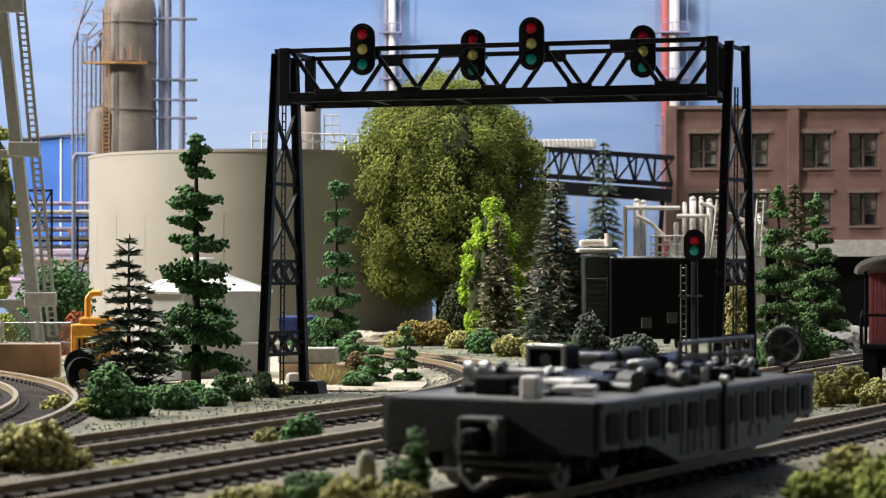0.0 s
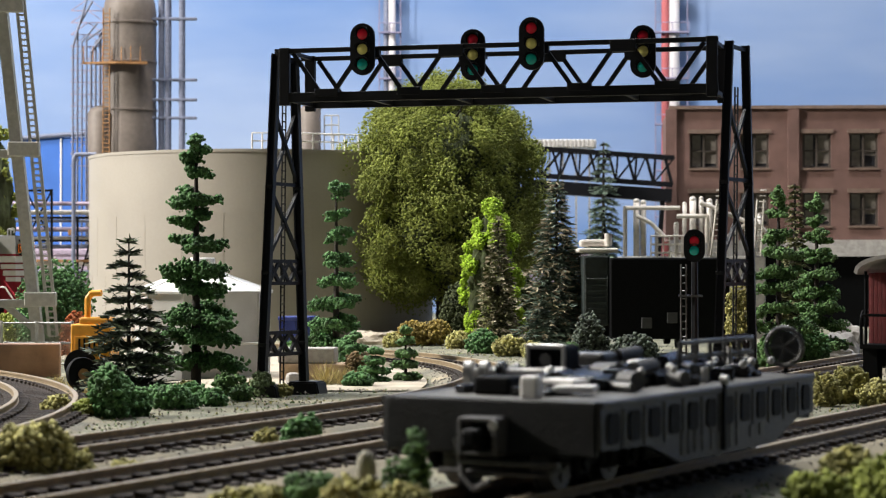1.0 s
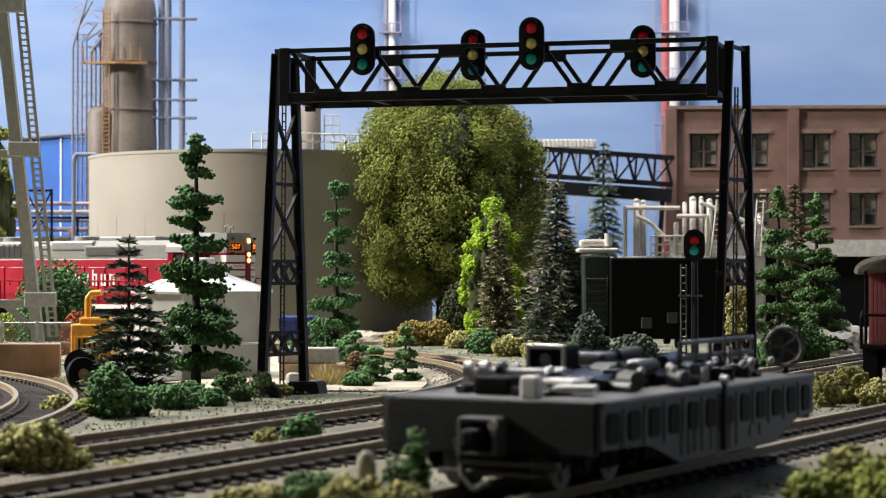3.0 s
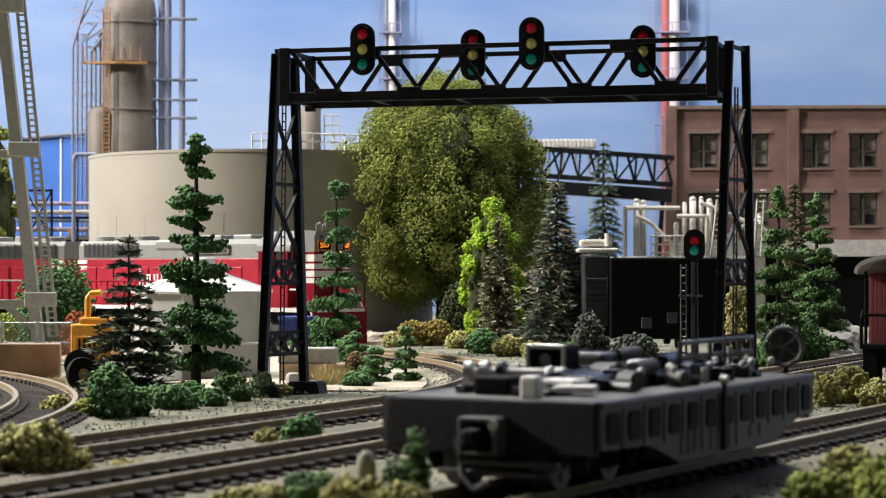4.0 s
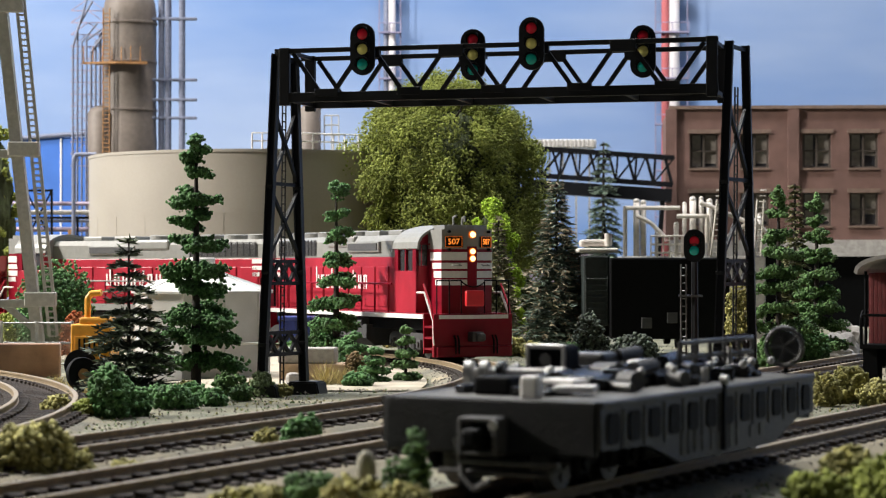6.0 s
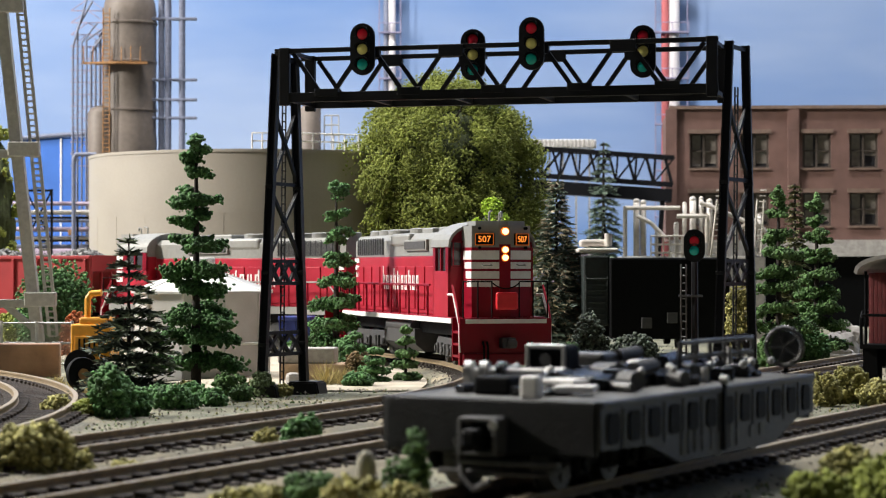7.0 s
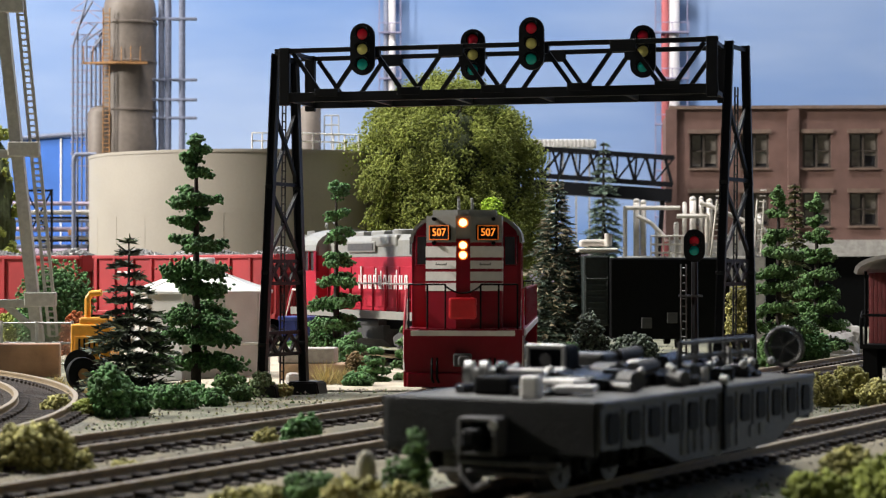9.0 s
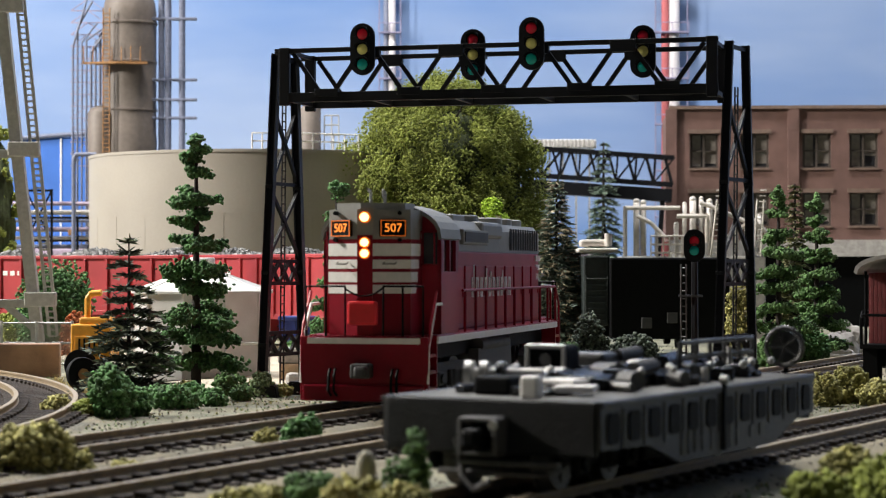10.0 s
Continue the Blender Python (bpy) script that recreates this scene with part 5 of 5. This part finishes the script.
def orange_machine():
    m = thing("orange_compressor", -131.9, 790, GROUND, -12, "orange towed machine with bent exhaust and black tyre", "machine")
    part("body", box(B(), (0, 0, 14.5), (16, 10, 14), 0.8), M_ORANGE, m)
    part("hood", box(B(), (1, 0, 22.5), (12, 8, 3), 0.8), M_ORANGE, m)
    part("exhaust", pipe(B(), [(-2.5, -1, 21), (-2.5, -1, 31), (-1, -1, 33), (3, -1, 33.2)], 1.2, 10), M_ORANGE, m, "orange bent pipe")
    part("panel", box(B(), (0, -5.2, 13), (12, 0.5, 8), 0.2), M_ORANGE, m)
    for k in range(5):
        part("louvre", box(B(), (-4 + 2 * k, -5.6, 13), (0.7, 0.4, 6)), M_DARK, m)
    part("axle", rod(B(), (0, -7, 5.6), (0, 7, 5.6), 0.8), M_DARK, m)
    for s in (-1, 1):
        bm = rod(B(), (-3, s * 7 - 1.4, 6), (-3, s * 7 + 1.4, 6), 6, n=24)
        part("tyre", bm, M_DARK, m, "black rubber tyre")
        part("rim", rod(B(), (-3, s * 8.3, 6), (-3, s * 8.7, 6), 3.2, n=20), M_UNDER, m)


orange_machine()


def spare_wheel():
    w = thing("loose_wheel", -124.9, 722, GROUND, 35, "black spoked wheel lying against the bushes", "wheel")
    bm = lathe(B(), [(3.2, -1.0), (5.6, -1.2), (5.9, -0.6), (5.9, 0.6), (5.6, 1.2), (3.2, 1.0)], 28)
    bmesh.ops.rotate(bm, verts=bm.verts, matrix=Matrix.Rotation(radians(80), 3, "X"))
    bmesh.ops.translate(bm, verts=bm.verts, vec=(0, 0, 5.8))
    part("tyre", bm, M_DARK, w)
    part("hub", rod(B(), (0, -1.4, 5.8), (0, 1.4, 5.8), 2.0, n=16), M_STAIN, w)


spare_wheel()

# ---- caboose ----
def caboose():
    c = thing("red_caboose", 152.5, 682, 0, 90 - 25, "dark red wooden caboose with grey curved roof", "railway car")
    w, L = 15.2, 95.0
    part("body", box(B(), (10 + L / 2, 0, 24), (L - 10, 2 * w, 24), 0.3), M_CABOOSE, c)
    for k in range(22):
        part("siding_board", box(B(), (9.7, -w + 0.7 + k * 1.38, 24), (0.6, 1.25, 23.6), 0.12), M_CABOOSE, c)
    for s in (-1, 1):
        for k in range(30):
            part("siding_board", box(B(), (11.4 + k * 2.8, s * (w + 0.2), 24), (2.6, 0.6, 23.6), 0.12), M_CABOOSE, c)
    out, inn = arch(w + 2.6, 36.2, 42.5, 14), arch(w + 1.6, 35.4, 41.2, 14)
    part("roof", prism(B(), out + list(reversed(inn)), "x", -2, L + 2), M_ROOF, c, "dusty pale grey curved roof")
    part("platform", box(B(), (5, 0, 11.6), (12, 2 * w + 2, 1.6), 0.3), M_DARK, c)
    part("frame", box(B(), (L / 2, 0, 10), (L, 14, 4)), M_DARK, c)
    for s in (-1, 1):
        bm = pipe(B(), [(-0.5, s * (w + 0.5), 12), (-0.5, s * (w + 0.5), 21), (1.5, s * (w + 0.5), 23), (8, s * (w + 0.5), 23)], 0.55)
        part("handrail", bm, M_DARK, c)
        bm = B()
        prism(bm, [(1, 11), (9, 11), (8, -2.4), (2, -2.4)], "y", s * (w - 2) - 2.4, s * (w - 2) + 2.4)
        part("step", bm, M_DARK, c, "black step box")
        part("roof_post", rod(B(), (-0.3, s * (w - 1), 12), (-0.3, s * (w - 1), 36.5), 0.5), M_DARK, c)
    part("end_rail", pipe(B(), [(-0.6, -w, 22), (-0.6, w, 22)], 0.5), M_DARK, c)
    part("end_door", box(B(), (9.2, 0, 23), (0.8, 8, 19), 0.3), M_CABOOSE, c)
    for x in (24, L - 14):
        bogie(c, x, (-10, 10), 4.8, 0, frame_mat=M_DARK)


caboose()


# ---- machinery on the flatcar ----
def machine_load():
    m = thing("machinery_load", 7.7, 349.5, 15.5, 90 - 28.8, "black greasy machine parts chained on the flatcar deck", "machinery")
    part("base_frame", box(B(), (58, 3, 1.4), (66, 22, 2.8), 0.8), M_GREASE, m)
    part("gear_case", box(B(), (63, 10, 2.7), (9, 9, 5.4), 0.8), M_STEEL, m, "worn grey gear case")
    part("cab_block", box(B(), (50, 12, 4.6), (7, 8, 5.4), 1.0), M_DARK, m)
    part("cab_rim", pipe(B(), [(46.3, 8.2, 2.4), (46.3, 8.2, 7), (46.3, 15.8, 7), (46.3, 15.8, 2.4)], 0.5), M_WIRE, m, "pale rim")
    part("cross_shaft", rod(B(), (20.6, 15.4, 3.0), (24.4, 2, 3.0), 1.0, n=14), M_WHITE, m, "white shaft")
    for k, u in enumerate((0.0, 0.16, 0.34)):
        p = Vector((20.6, 15.4, 3.0)).lerp(Vector((24.4, -2, 3.0)), u)
        q = Vector((20.6, 15.4, 3.0)).lerp(Vector((24.4, -2, 3.0)), u + 0.08)
        # the two outer collars are paled as highlit end discs
        part("collar", rod(B(), p, q, 2.3, n=18), M_WIRE if k < 2 else M_GREASE, m)
    part("pale_block", box(B(), (4, -6, 1.9), (3, 3.2, 3.8), 0.5), M_WHITE, m, "pale wooden chock")
    # white stands in for the highlight streaks on these sheets
    part("metal_sheet", box(B(), (14, -9.5, 1.2), (6, 7, 1.2), 0.35, 15), M_WHITE, m, "sheet metal bundle whitened as a highlight")
    part("metal_sheet", box(B(), (17, -6, 2.2), (5, 7, 1.0), 0.35, -10), M_WHITE, m, "sheet metal bundle whitened as a highlight")
    part("toolbox", box(B(), (12, 4, 1.6), (7, 7, 3.2), 0.5), M_DARK, m)
    for k, (x, y, z, r, l) in enumerate(((42, -8, 3.2, 1.5, 9), (60, -6, 3.6, 1.6, 12), (66, 6, 4.6, 1.3, 10), (74, -8, 2.8, 1.2, 9), (46, 12, 4.5, 1.2, 8))):
        part("cylinder", rod(B(), (x, y, z), (x + l, y + (k % 2) * 2, z + 0.4), r, n=16), M_GREASE if k % 2 else M_UNDER, m)
    # pale heads scattered to put bright glints on the dark load
    for x, y in ((24, 12), (38, 14), (30, 3), (52, -11), (70, -12), (88, 6), (93, -4), (97, 2), (101, -8), (34, -13), (44, -15), (58, 14), (66, -4), (76, 9), (80, -15), (84, 13), (90, -13), (96, -15), (100, 6)):
        bm = B()
        bmesh.ops.create_icosphere(bm, subdivisions=2, radius=0.8, matrix=Matrix.Translation((x, y, 3.4 if x < 60 else 3.0)))
        part("bolt_head", bm, M_WIRE, m, "bolt head paled as a glint", True)
    for s, z in ((0, 7.4), (1, 4.6)):
        part("guard_rail", rod(B(), (64, -8, z), (104, -8, z), 0.5, n=6), M_STEEL, m)
    for k in range(6):
        part("rail_post", rod(B(), (64 + k * 8, -8, 0), (64 + k * 8, -8, 7.4), 0.5, n=6), M_STEEL, m)
    ring = [(104, -15 + 3.9 * math.cos(q), 5.6 + 3.9 * math.sin(q)) for q in np.linspace(0, 2 * math.pi, 25)]
    bm = pipe(B(), ring, 0.55, 8)
    for q in np.linspace(0, 2 * math.pi, 6)[:-1]:
        rod(bm, (104, -15, 5.6), (104, -15 + 3.9 * math.cos(q), 5.6 + 3.9 * math.sin(q)), 0.35, n=6)
    rod(bm, (104.2, -15, 5.6), (104.6, -15, 5.6), 3.2, n=24)
    part("wheel_post", rod(B(), (105, -15, 0), (105, -15, 5.6), 0.5), M_DARK, m)
    part("brake_wheel", bm, M_STEEL, m, "spoked grey brake wheel")
    rng = np.random.default_rng(77)
    for k in range(84):
        x, y = rng.uniform(8 if k % 4 else 40, 101), rng.uniform(-15, 15)
        w2, d2, h2 = rng.uniform(2, 7), rng.uniform(2, 6), rng.uniform(1.0, 3.6 if x > 26 else 1.8)
        if k % 3:
            part("casting", box(B(), (x, y, h2 / 2), (w2, d2, h2), 0.4, rng.uniform(0, 90)), M_GREASE, m)
        else:
            # some rollers take the pale wire colour as glints
            part("roller", rod(B(), (x, y - d2 / 2, h2 / 2 + 0.4), (x + w2 * 0.4, y + d2 / 2, h2 / 2 + 0.4), h2 / 2 + 0.2, n=14), (M_GREASE, M_UNDER, M_STEEL, M_WIRE)[k // 3 % 4], m)
    part("lever", rod(B(), (88, -9, 0), (88, -9, 6), 0.7, 0.6), M_WIRE, m)
    part("lever", rod(B(), (62, -14, 0), (62, -14, 3), 0.8, 0.8), M_WIRE, m)


machine_load()


# ---- far left of the refinery ----
def blue_works():
    b = thing("blue_storage_building", -332.5, 1780, GROUND, 0, "large blue far storage tank with grey rim", "storage building")
    part("wall", box(B(), (0, 20, 95), (72.4, 40, 120), 2), M_BLUE, b)
    part("rim", pipe(B(), [(-38, -1, 153), (10, -1, 157), (38, -1, 158)], 2.0, 8), M_PIPE, b)
    part("seam", box(B(), (6, -0.4, 95), (1.2, 1, 118)), M_WHITE, b)
    part("lower_block", box(B(), (0, 6, 30), (72.4, 40, 60), 2), M_PINK, b, "pale pink lower block")


blue_works()


def pipe_rack():
    p = thing("pipe_rack", -265.0, 1450, GROUND, 0, "grey pipe rack with bent riser pipes", "pipe rack")
    part("riser", pipe(B(), [(7.9, 0, 5), (7.9, 0, 118), (9.4, 0, 122), (23.6, 0, 122)], 1.5, 10), M_PIPE, p)
    for x in (-26, -8, 10, 19):
        part("post", beam(B(), (x, 4, 0), (x, 4, 98 if x < 0 else 78), 1.5, 1.5), M_DARK, p)
    for z in (30, 48, 62, 78, 97):
        part("beam", beam(B(), (-26, 4, z), (19 if z < 90 else -8, 4, z), 1.6, 1.6), M_DARK if z > 60 else M_STAIN, p)
    for a, c in (((-26, 4, 62), (-8, 4, 97)), ((-8, 4, 62), (-26, 4, 97)), ((10, 4, 30), (19, 4, 62))):
        part("diagonal", beam(B(), a, c, 1.1, 1.1), M_DARK, p)
    rng = np.random.default_rng(4)
    for k in range(10):
        z = 34 + 6 * k
        part("pipe_run", rod(B(), (-40, 9 + 2 * (k % 3), z), (24, 9 + 2 * (k % 3), z), 1.0 + 0.8 * rng.random(), n=10), (M_PINK, M_PIPE, M_PLANT)[k % 3], p)
    for k in range(8):
        x = rng.uniform(-36, 22)
        part("valve", box(B(), (x, 6, rng.uniform(28, 70)), (3.4, 3, 4), 0.6), (M_DARK, M_WHITE, M_STAIN)[k % 3], p)


pipe_rack()


def side_vessel():
    v = thing("process_vessel", -92.4, 1450, GROUND, 0, "taupe vessel with pale stair rail behind the tank", "process vessel")
    part("shell", lathe(B(), [(7.4, 0), (7.4, 153.8), (5, 156.1), (1, 156.9)], 28), M_TOWER, v, "", True)
    for z in (143.9 + 5, 137.3 + 5, 130.2 + 5):
        part("guard_rail", rod(B(), (10, -3, z), (20, -3, z), 0.5, n=6), M_WIRE, v)
    for x in (10, 15, 20):
        part("post", rod(B(), (x, -3, 90), (x, -3, 143.9 + 5), 0.5, n=6), M_WIRE, v)


side_vessel()


def pale_roof():
    r = thing("far_pale_canopy", 95.9, 1760, GROUND, 0, "pale far canopy with ribbed roof on thin posts", "canopy")
    for k in range(6):
        part("post", box(B(), (-28 + k * 11.2, 4, 72), (1.4, 3, 144)), M_WIRE, r)
    part("low_block", box(B(), (0, 14, 28), (64, 10, 56), 1), M_PINK, r)
    part("roof", box(B(), (0, 8, 148), (66.8, 28, 7), 1), M_WHITE, r)
    for k in range(18):
        part("roof_rib", box(B(), (-31 + k * 3.6, -6.6, 148), (1.2, 1, 7)), M_FOUND, r)


pale_roof()

# ---- bushes, tufts and stones ----
BUSHES = (
    (-95.0, 590, 7.7, 14.7, M_LEAF_DK, "deep green foam bush beside the track"),
    (-193.4, 1040, 23.7, 45.2, M_LEAF_DK, "rounded dark green bush behind the crane"),
    (-221.2, 1075, 9.9, 21.9, M_LEAF_BIG, "olive bush behind the fence"),
    (-34.9, 497, 5.4, 7.0, M_LEAF_DK, "deep green foam bush between the tracks"),
    (-41.9, 492, 3.2, 4.5, M_LEAF_YEL, "dull yellow turf clump between the tracks"),
    (-83.7, 418, 9.5, 10.4, M_LEAF_YEL, "ochre foam bush between the tracks"),
    (-75.4, 425, 5.8, 6.0, M_LEAF_YEL, "ochre foam bush between the tracks"),
    (-64.6, 430, 4.0, 2.8, M_LEAF_YEL, "dull yellow turf clump between the tracks"),
    (-22.8, 352, 7.1, 7.3, M_LEAF_MID, "green foam bush near the edge"),
    (-31.9, 352, 6.7, 5.3, M_LEAF_YEL, "yellow-green bush near the edge"),
    (-13.1, 335, 6.0, 8.4, M_LEAF_YEL, "yellow-green bush near the edge"),
    (-6.1, 330, 5.4, 8.2, M_LEAF_YEL, "yellow-green bush near the edge"),
    (-7.4, 338, 2.7, 11.0, M_LEAF_MID, "small green foam shrub before the flatcar"),
    (-4.3, 336, 2.7, 15.5, M_LEAF_MID, "small green foam shrub before the flatcar"),
    (126.2, 652, 8.1, 11.3, M_LEAF_YEL, "bright yellow-green bush beside the caboose"),
    (117.6, 640, 5.2, 10.1, M_LEAF_YEL, "bright yellow-green bush beside the caboose"),
    (132.9, 640, 6.9, 7.6, M_LEAF_YEL, "bright yellow-green bush beside the caboose"),
    (72.2, 372, 7.5, 9.7, M_LEAF_YEL, "ochre foam bush at the layout edge"),
    (61.4, 345, 6.2, 7.9, M_LEAF_BIG, "olive foam bush at the layout edge"),
    (73.6, 350, 8.0, 10.4, M_LEAF_BIG, "olive foam bush at the layout edge"),
    (158.5, 905, 10.8, 18.2, M_LEAF_DK, "green bush under the pines"),
    (144.2, 900, 9.8, 14.6, M_LEAF_MID, "green bush under the pines"),
    (-10.6, 1150, 13.7, 13.7, mat("ochre_moss", (0.30, 0.22, 0.05), 0.9, var=0.4, island=0.4, bump=0.6), "ochre mossy mound beside the curve"),
    (8.4, 1100, 7.8, 10.1, M_LEAF_YEL, "ochre turf clump beside the curve"),
    (32.8, 1000, 9.2, 9.2, M_LEAF_YEL, "yellow turf clump below the spruces"),
    (43.2, 990, 8.1, 7.0, M_LEAF_YEL, "yellow turf clump below the spruces"),
    (62.5, 900, 8.3, 22.0, M_LEAF_BLK, "dark shrub below the black car"),
    (54.4, 890, 4.0, 11.5, M_LEAF_MID, "small green shrub below the black car"),
    (-70.9, 690, 5.6, 7.5, M_LEAF_MID, "small green bush beside the track"),
    (-59.5, 688, 5.2, 7.8, mat("sage_foam", (0.16, 0.22, 0.10), 0.9, island=0.4, bump=0.6), "sage green bush beside the bridge tower"),
    (-78.0, 655, 6.0, 6.4, M_LEAF_DK, "dark low bush under the pine"),
    (-86.6, 640, 6.9, 6.2, M_LEAF_DK, "dark low bush under the fir"),
    (-82.2, 668, 4.0, 6.2, M_LEAF_YEL, "yellow turf clump under the pine"),
    (-113.1, 610, 5.6, 5.0, M_LEAF_YEL, "dull yellow clump beside the small curve"),
    (-53.4, 922, 6.5, 16.4, M_LEAF_DK, "green bush beside the blue container"),
    (-37.8, 850, 6.9, 13.8, M_LEAF_DK, "green bush at the foot of the pine"),
    (-33.4, 775, 5.5, 10.9, mat("brown_brush", (0.15, 0.10, 0.04), 0.9, island=0.4, bump=0.6), "brown brush beside the crate"),
    (-88.5, 600, 6.5, 8.1, M_LEAF_DK, "deep green foam bush beside the track"),
    (-80.3, 625, 6.8, 7.5, M_LEAF_DK, "dark low bush under the pine"),
    (-71.0, 640, 5.9, 5.6, M_LEAF_DK, "low green bush beside the track"),
    (-64.1, 668, 4.7, 5.1, M_LEAF_MID, "low green bush beside the track"),
    (-101.4, 590, 5.4, 5.4, M_LEAF_BIG, "olive low bush beside the track"),
    (-53.1, 690, 4.5, 4.1, M_LEAF_YEL, "dull yellow clump at the bridge footing"),
    (-28.7, 735, 6.0, 5.2, M_LEAF_DK, "low green bush inside the curve"),
    (-25.7, 1120, 6.1, 7.9, M_LEAF_YEL, "ochre turf clump beside the curve"),
    (21.0, 1040, 9.6, 11.3, M_LEAF_DK, "dark low bush below the spruces"),
    (87.5, 935, 12.7, 12.7, M_LEAF_BLK, "dark low bush below the black car"),
    (-176.8, 1000, 7.0, 21.7, mat("rust_orange_shrub", (0.50, 0.15, 0.05), 0.9, island=0.4, bump=0.6), "rust-orange shrub behind the fence"),
    # three added shrubs fill the dark under the trees; shade is in their colour
    (14.0, 1185, 17.0, 34.0, M_LEAF_SHADE, "added shrub, shade-dark colour, under the large tree"),
    (42.0, 1170, 20.0, 42.0, M_LEAF_SHADE, "added shrub, shade-dark colour, behind the spruces"),
    (73.0, 1130, 18.0, 40.0, M_LEAF_SHADE, "added shrub, shade-dark colour, behind the spruces"),
    (119.6, 850, 6.0, 34.6, M_LEAF_YEL, "tall yellow shrub behind the bridge leg"),
)
for i, (x, y, r, h, m, label) in enumerate(BUSHES):
    n = int(min(7000, 90 * (r * h) ** 0.75 / 2))
    bush(x, y, r, h, m, label, 100 + i, n=max(220, n), size=max(0.45, min(0.9, 0.07 * r + 0.32)))

foam_pine(-13.8, 772, 20.9, 4.6, "small bright green sapling inside the curve", 41, 5, M_LEAF_MID, "saplings inside the curve")
foam_pine(-24.7, 765, 12.9, 6.2, "small green sapling inside the curve", 42, 4, M_LEAF_DK, "saplings inside the curve")
foam_pine(-33.8, 800, 17.8, 6.5, "small green sapling inside the curve", 43, 4, M_LEAF_DK, "saplings inside the curve")
crown_tree(-283.4, 1320, 139.6, 18.6, "olive broadleaf tree at the refinery edge", 44, M_LEAF_BIG, 90, size=0.9, dense=110, low=0.18, trunk=2.5)


def tuft(x, y, h, seed):
    t = thing("grass_tuft", x, y, GROUND, 0, "dry straw grass tuft", "grass", "straw grass tufts")
    rng = np.random.default_rng(seed)
    k = 140
    d = rng.normal(size=(k, 3)) * (0.55, 0.55, 0.15) + (0, 0, 1)
    v, f = blades(rng, rng.normal(size=(k, 3)) * (1.2, 1.2, 0), d, h, 0.16)
    soup("tuft", v, f, M_STRAW, t)


for i, (x, y, h) in enumerate(((-42.2, 745, 8), (-39.6, 752, 7), (-35.1, 745, 6), (-118.4, 700, 5), (-65.3, 700, 5), (-126, 752, 6), (-134, 768, 5), (-121, 735, 5), (-138, 745, 4), (-129, 728, 5), (-114, 690, 4))):
    tuft(x, y, h, 60 + i)


def rock(x, y, s, label, seed, material=None):
    bm = B()
    bmesh.ops.create_icosphere(bm, subdivisions=3, radius=1)
    for v in bm.verts:
        k = 1 + 0.35 * noise.noise(v.co * 1.6 + Vector((seed, 0, 0))) + 0.12 * noise.noise(v.co * 5 + Vector((0, seed, 0)))
        v.co = Vector((v.co.x * s[0], v.co.y * s[1], v.co.z * s[2])) * k
    t = part("rock", bm, material or M_ROCK)
    t.matrix_world = pose(x * MM, y * MM, (GROUND + s[2] * 0.35) * MM)
    return tagged(t, label, "rock", "rocks by the tracks")


for i, (x, y, s) in enumerate(((-38.7, 1170, (10, 6, 5)), (-30.1, 1180, (8, 6, 5)), (-46.8, 1200, (9, 6, 5)), (193.3, 1010, (9, 6, 9)), (186.8, 990, (10, 6, 4)), (199.9, 1030, (9, 7, 12)))):
    rock(x, y, s, "pale tan rock beside the tracks", i * 3.1, M_ROCK if i < 3 else M_FOUND)


def post():
    bm = lathe(B(), [(1.75, 0), (1.7, 9.5), (1.3, 11.2), (0.5, 12.0)], 12)
    t = part("wooden_post", bm, M_POST, smooth=True)
    t.matrix_world = pose(-12.8 * MM, 0.347, GROUND * MM)
    tagged(t, "short rounded pale wooden post near the edge", "post")


post()


def litter():
    """Loose turf crumbs and grit over the open ground."""
    rng = np.random.default_rng(21)
    for name, m, n, size, label in (("turf_crumbs", M_LEAF_MID, 4200, 0.3, "scattered green turf crumbs"), ("yellow_turf", M_LEAF_YEL, 2600, 0.32, "scattered yellow turf crumbs"), ("grit", M_GRAVEL, 9000, 0.35, "scattered tan grit")):
        pts = []
        while len(pts) < n:
            y = rng.uniform(300, 1150)
            x = rng.uniform(-0.24, 0.24) * y
            k = noise.noise((x / 40, y / 40, 7 if name == "grit" else len(name)))
            if k > (0.02 if name != "grit" else -0.4) + rng.normal(0, 0.12):
                pts.append((x, y, GROUND + 0.6))
        v, f = clumps(rng, pts, size)
        tagged(soup(name, v, f, m), label, "ground cover", kind="stuff")


litter()


# ---- motion ----
def motions():
    steps = [i / 10 for i in range(101)]
    for ob, lag, half, wheels, back in TRAIN:
        rows = [(t, riding(t, lag, half, back)) for t in steps]
        walk(ob, rows)
        for w, x, r in wheels:
            sign = -1 if back else 1
            walk(w, [(t, pose(x * MM, 0, r * MM, 0, sign * math.degrees((angle_at(0) - angle_at(t)) * R_TRACK / r), 0)) for t in steps])


motions()
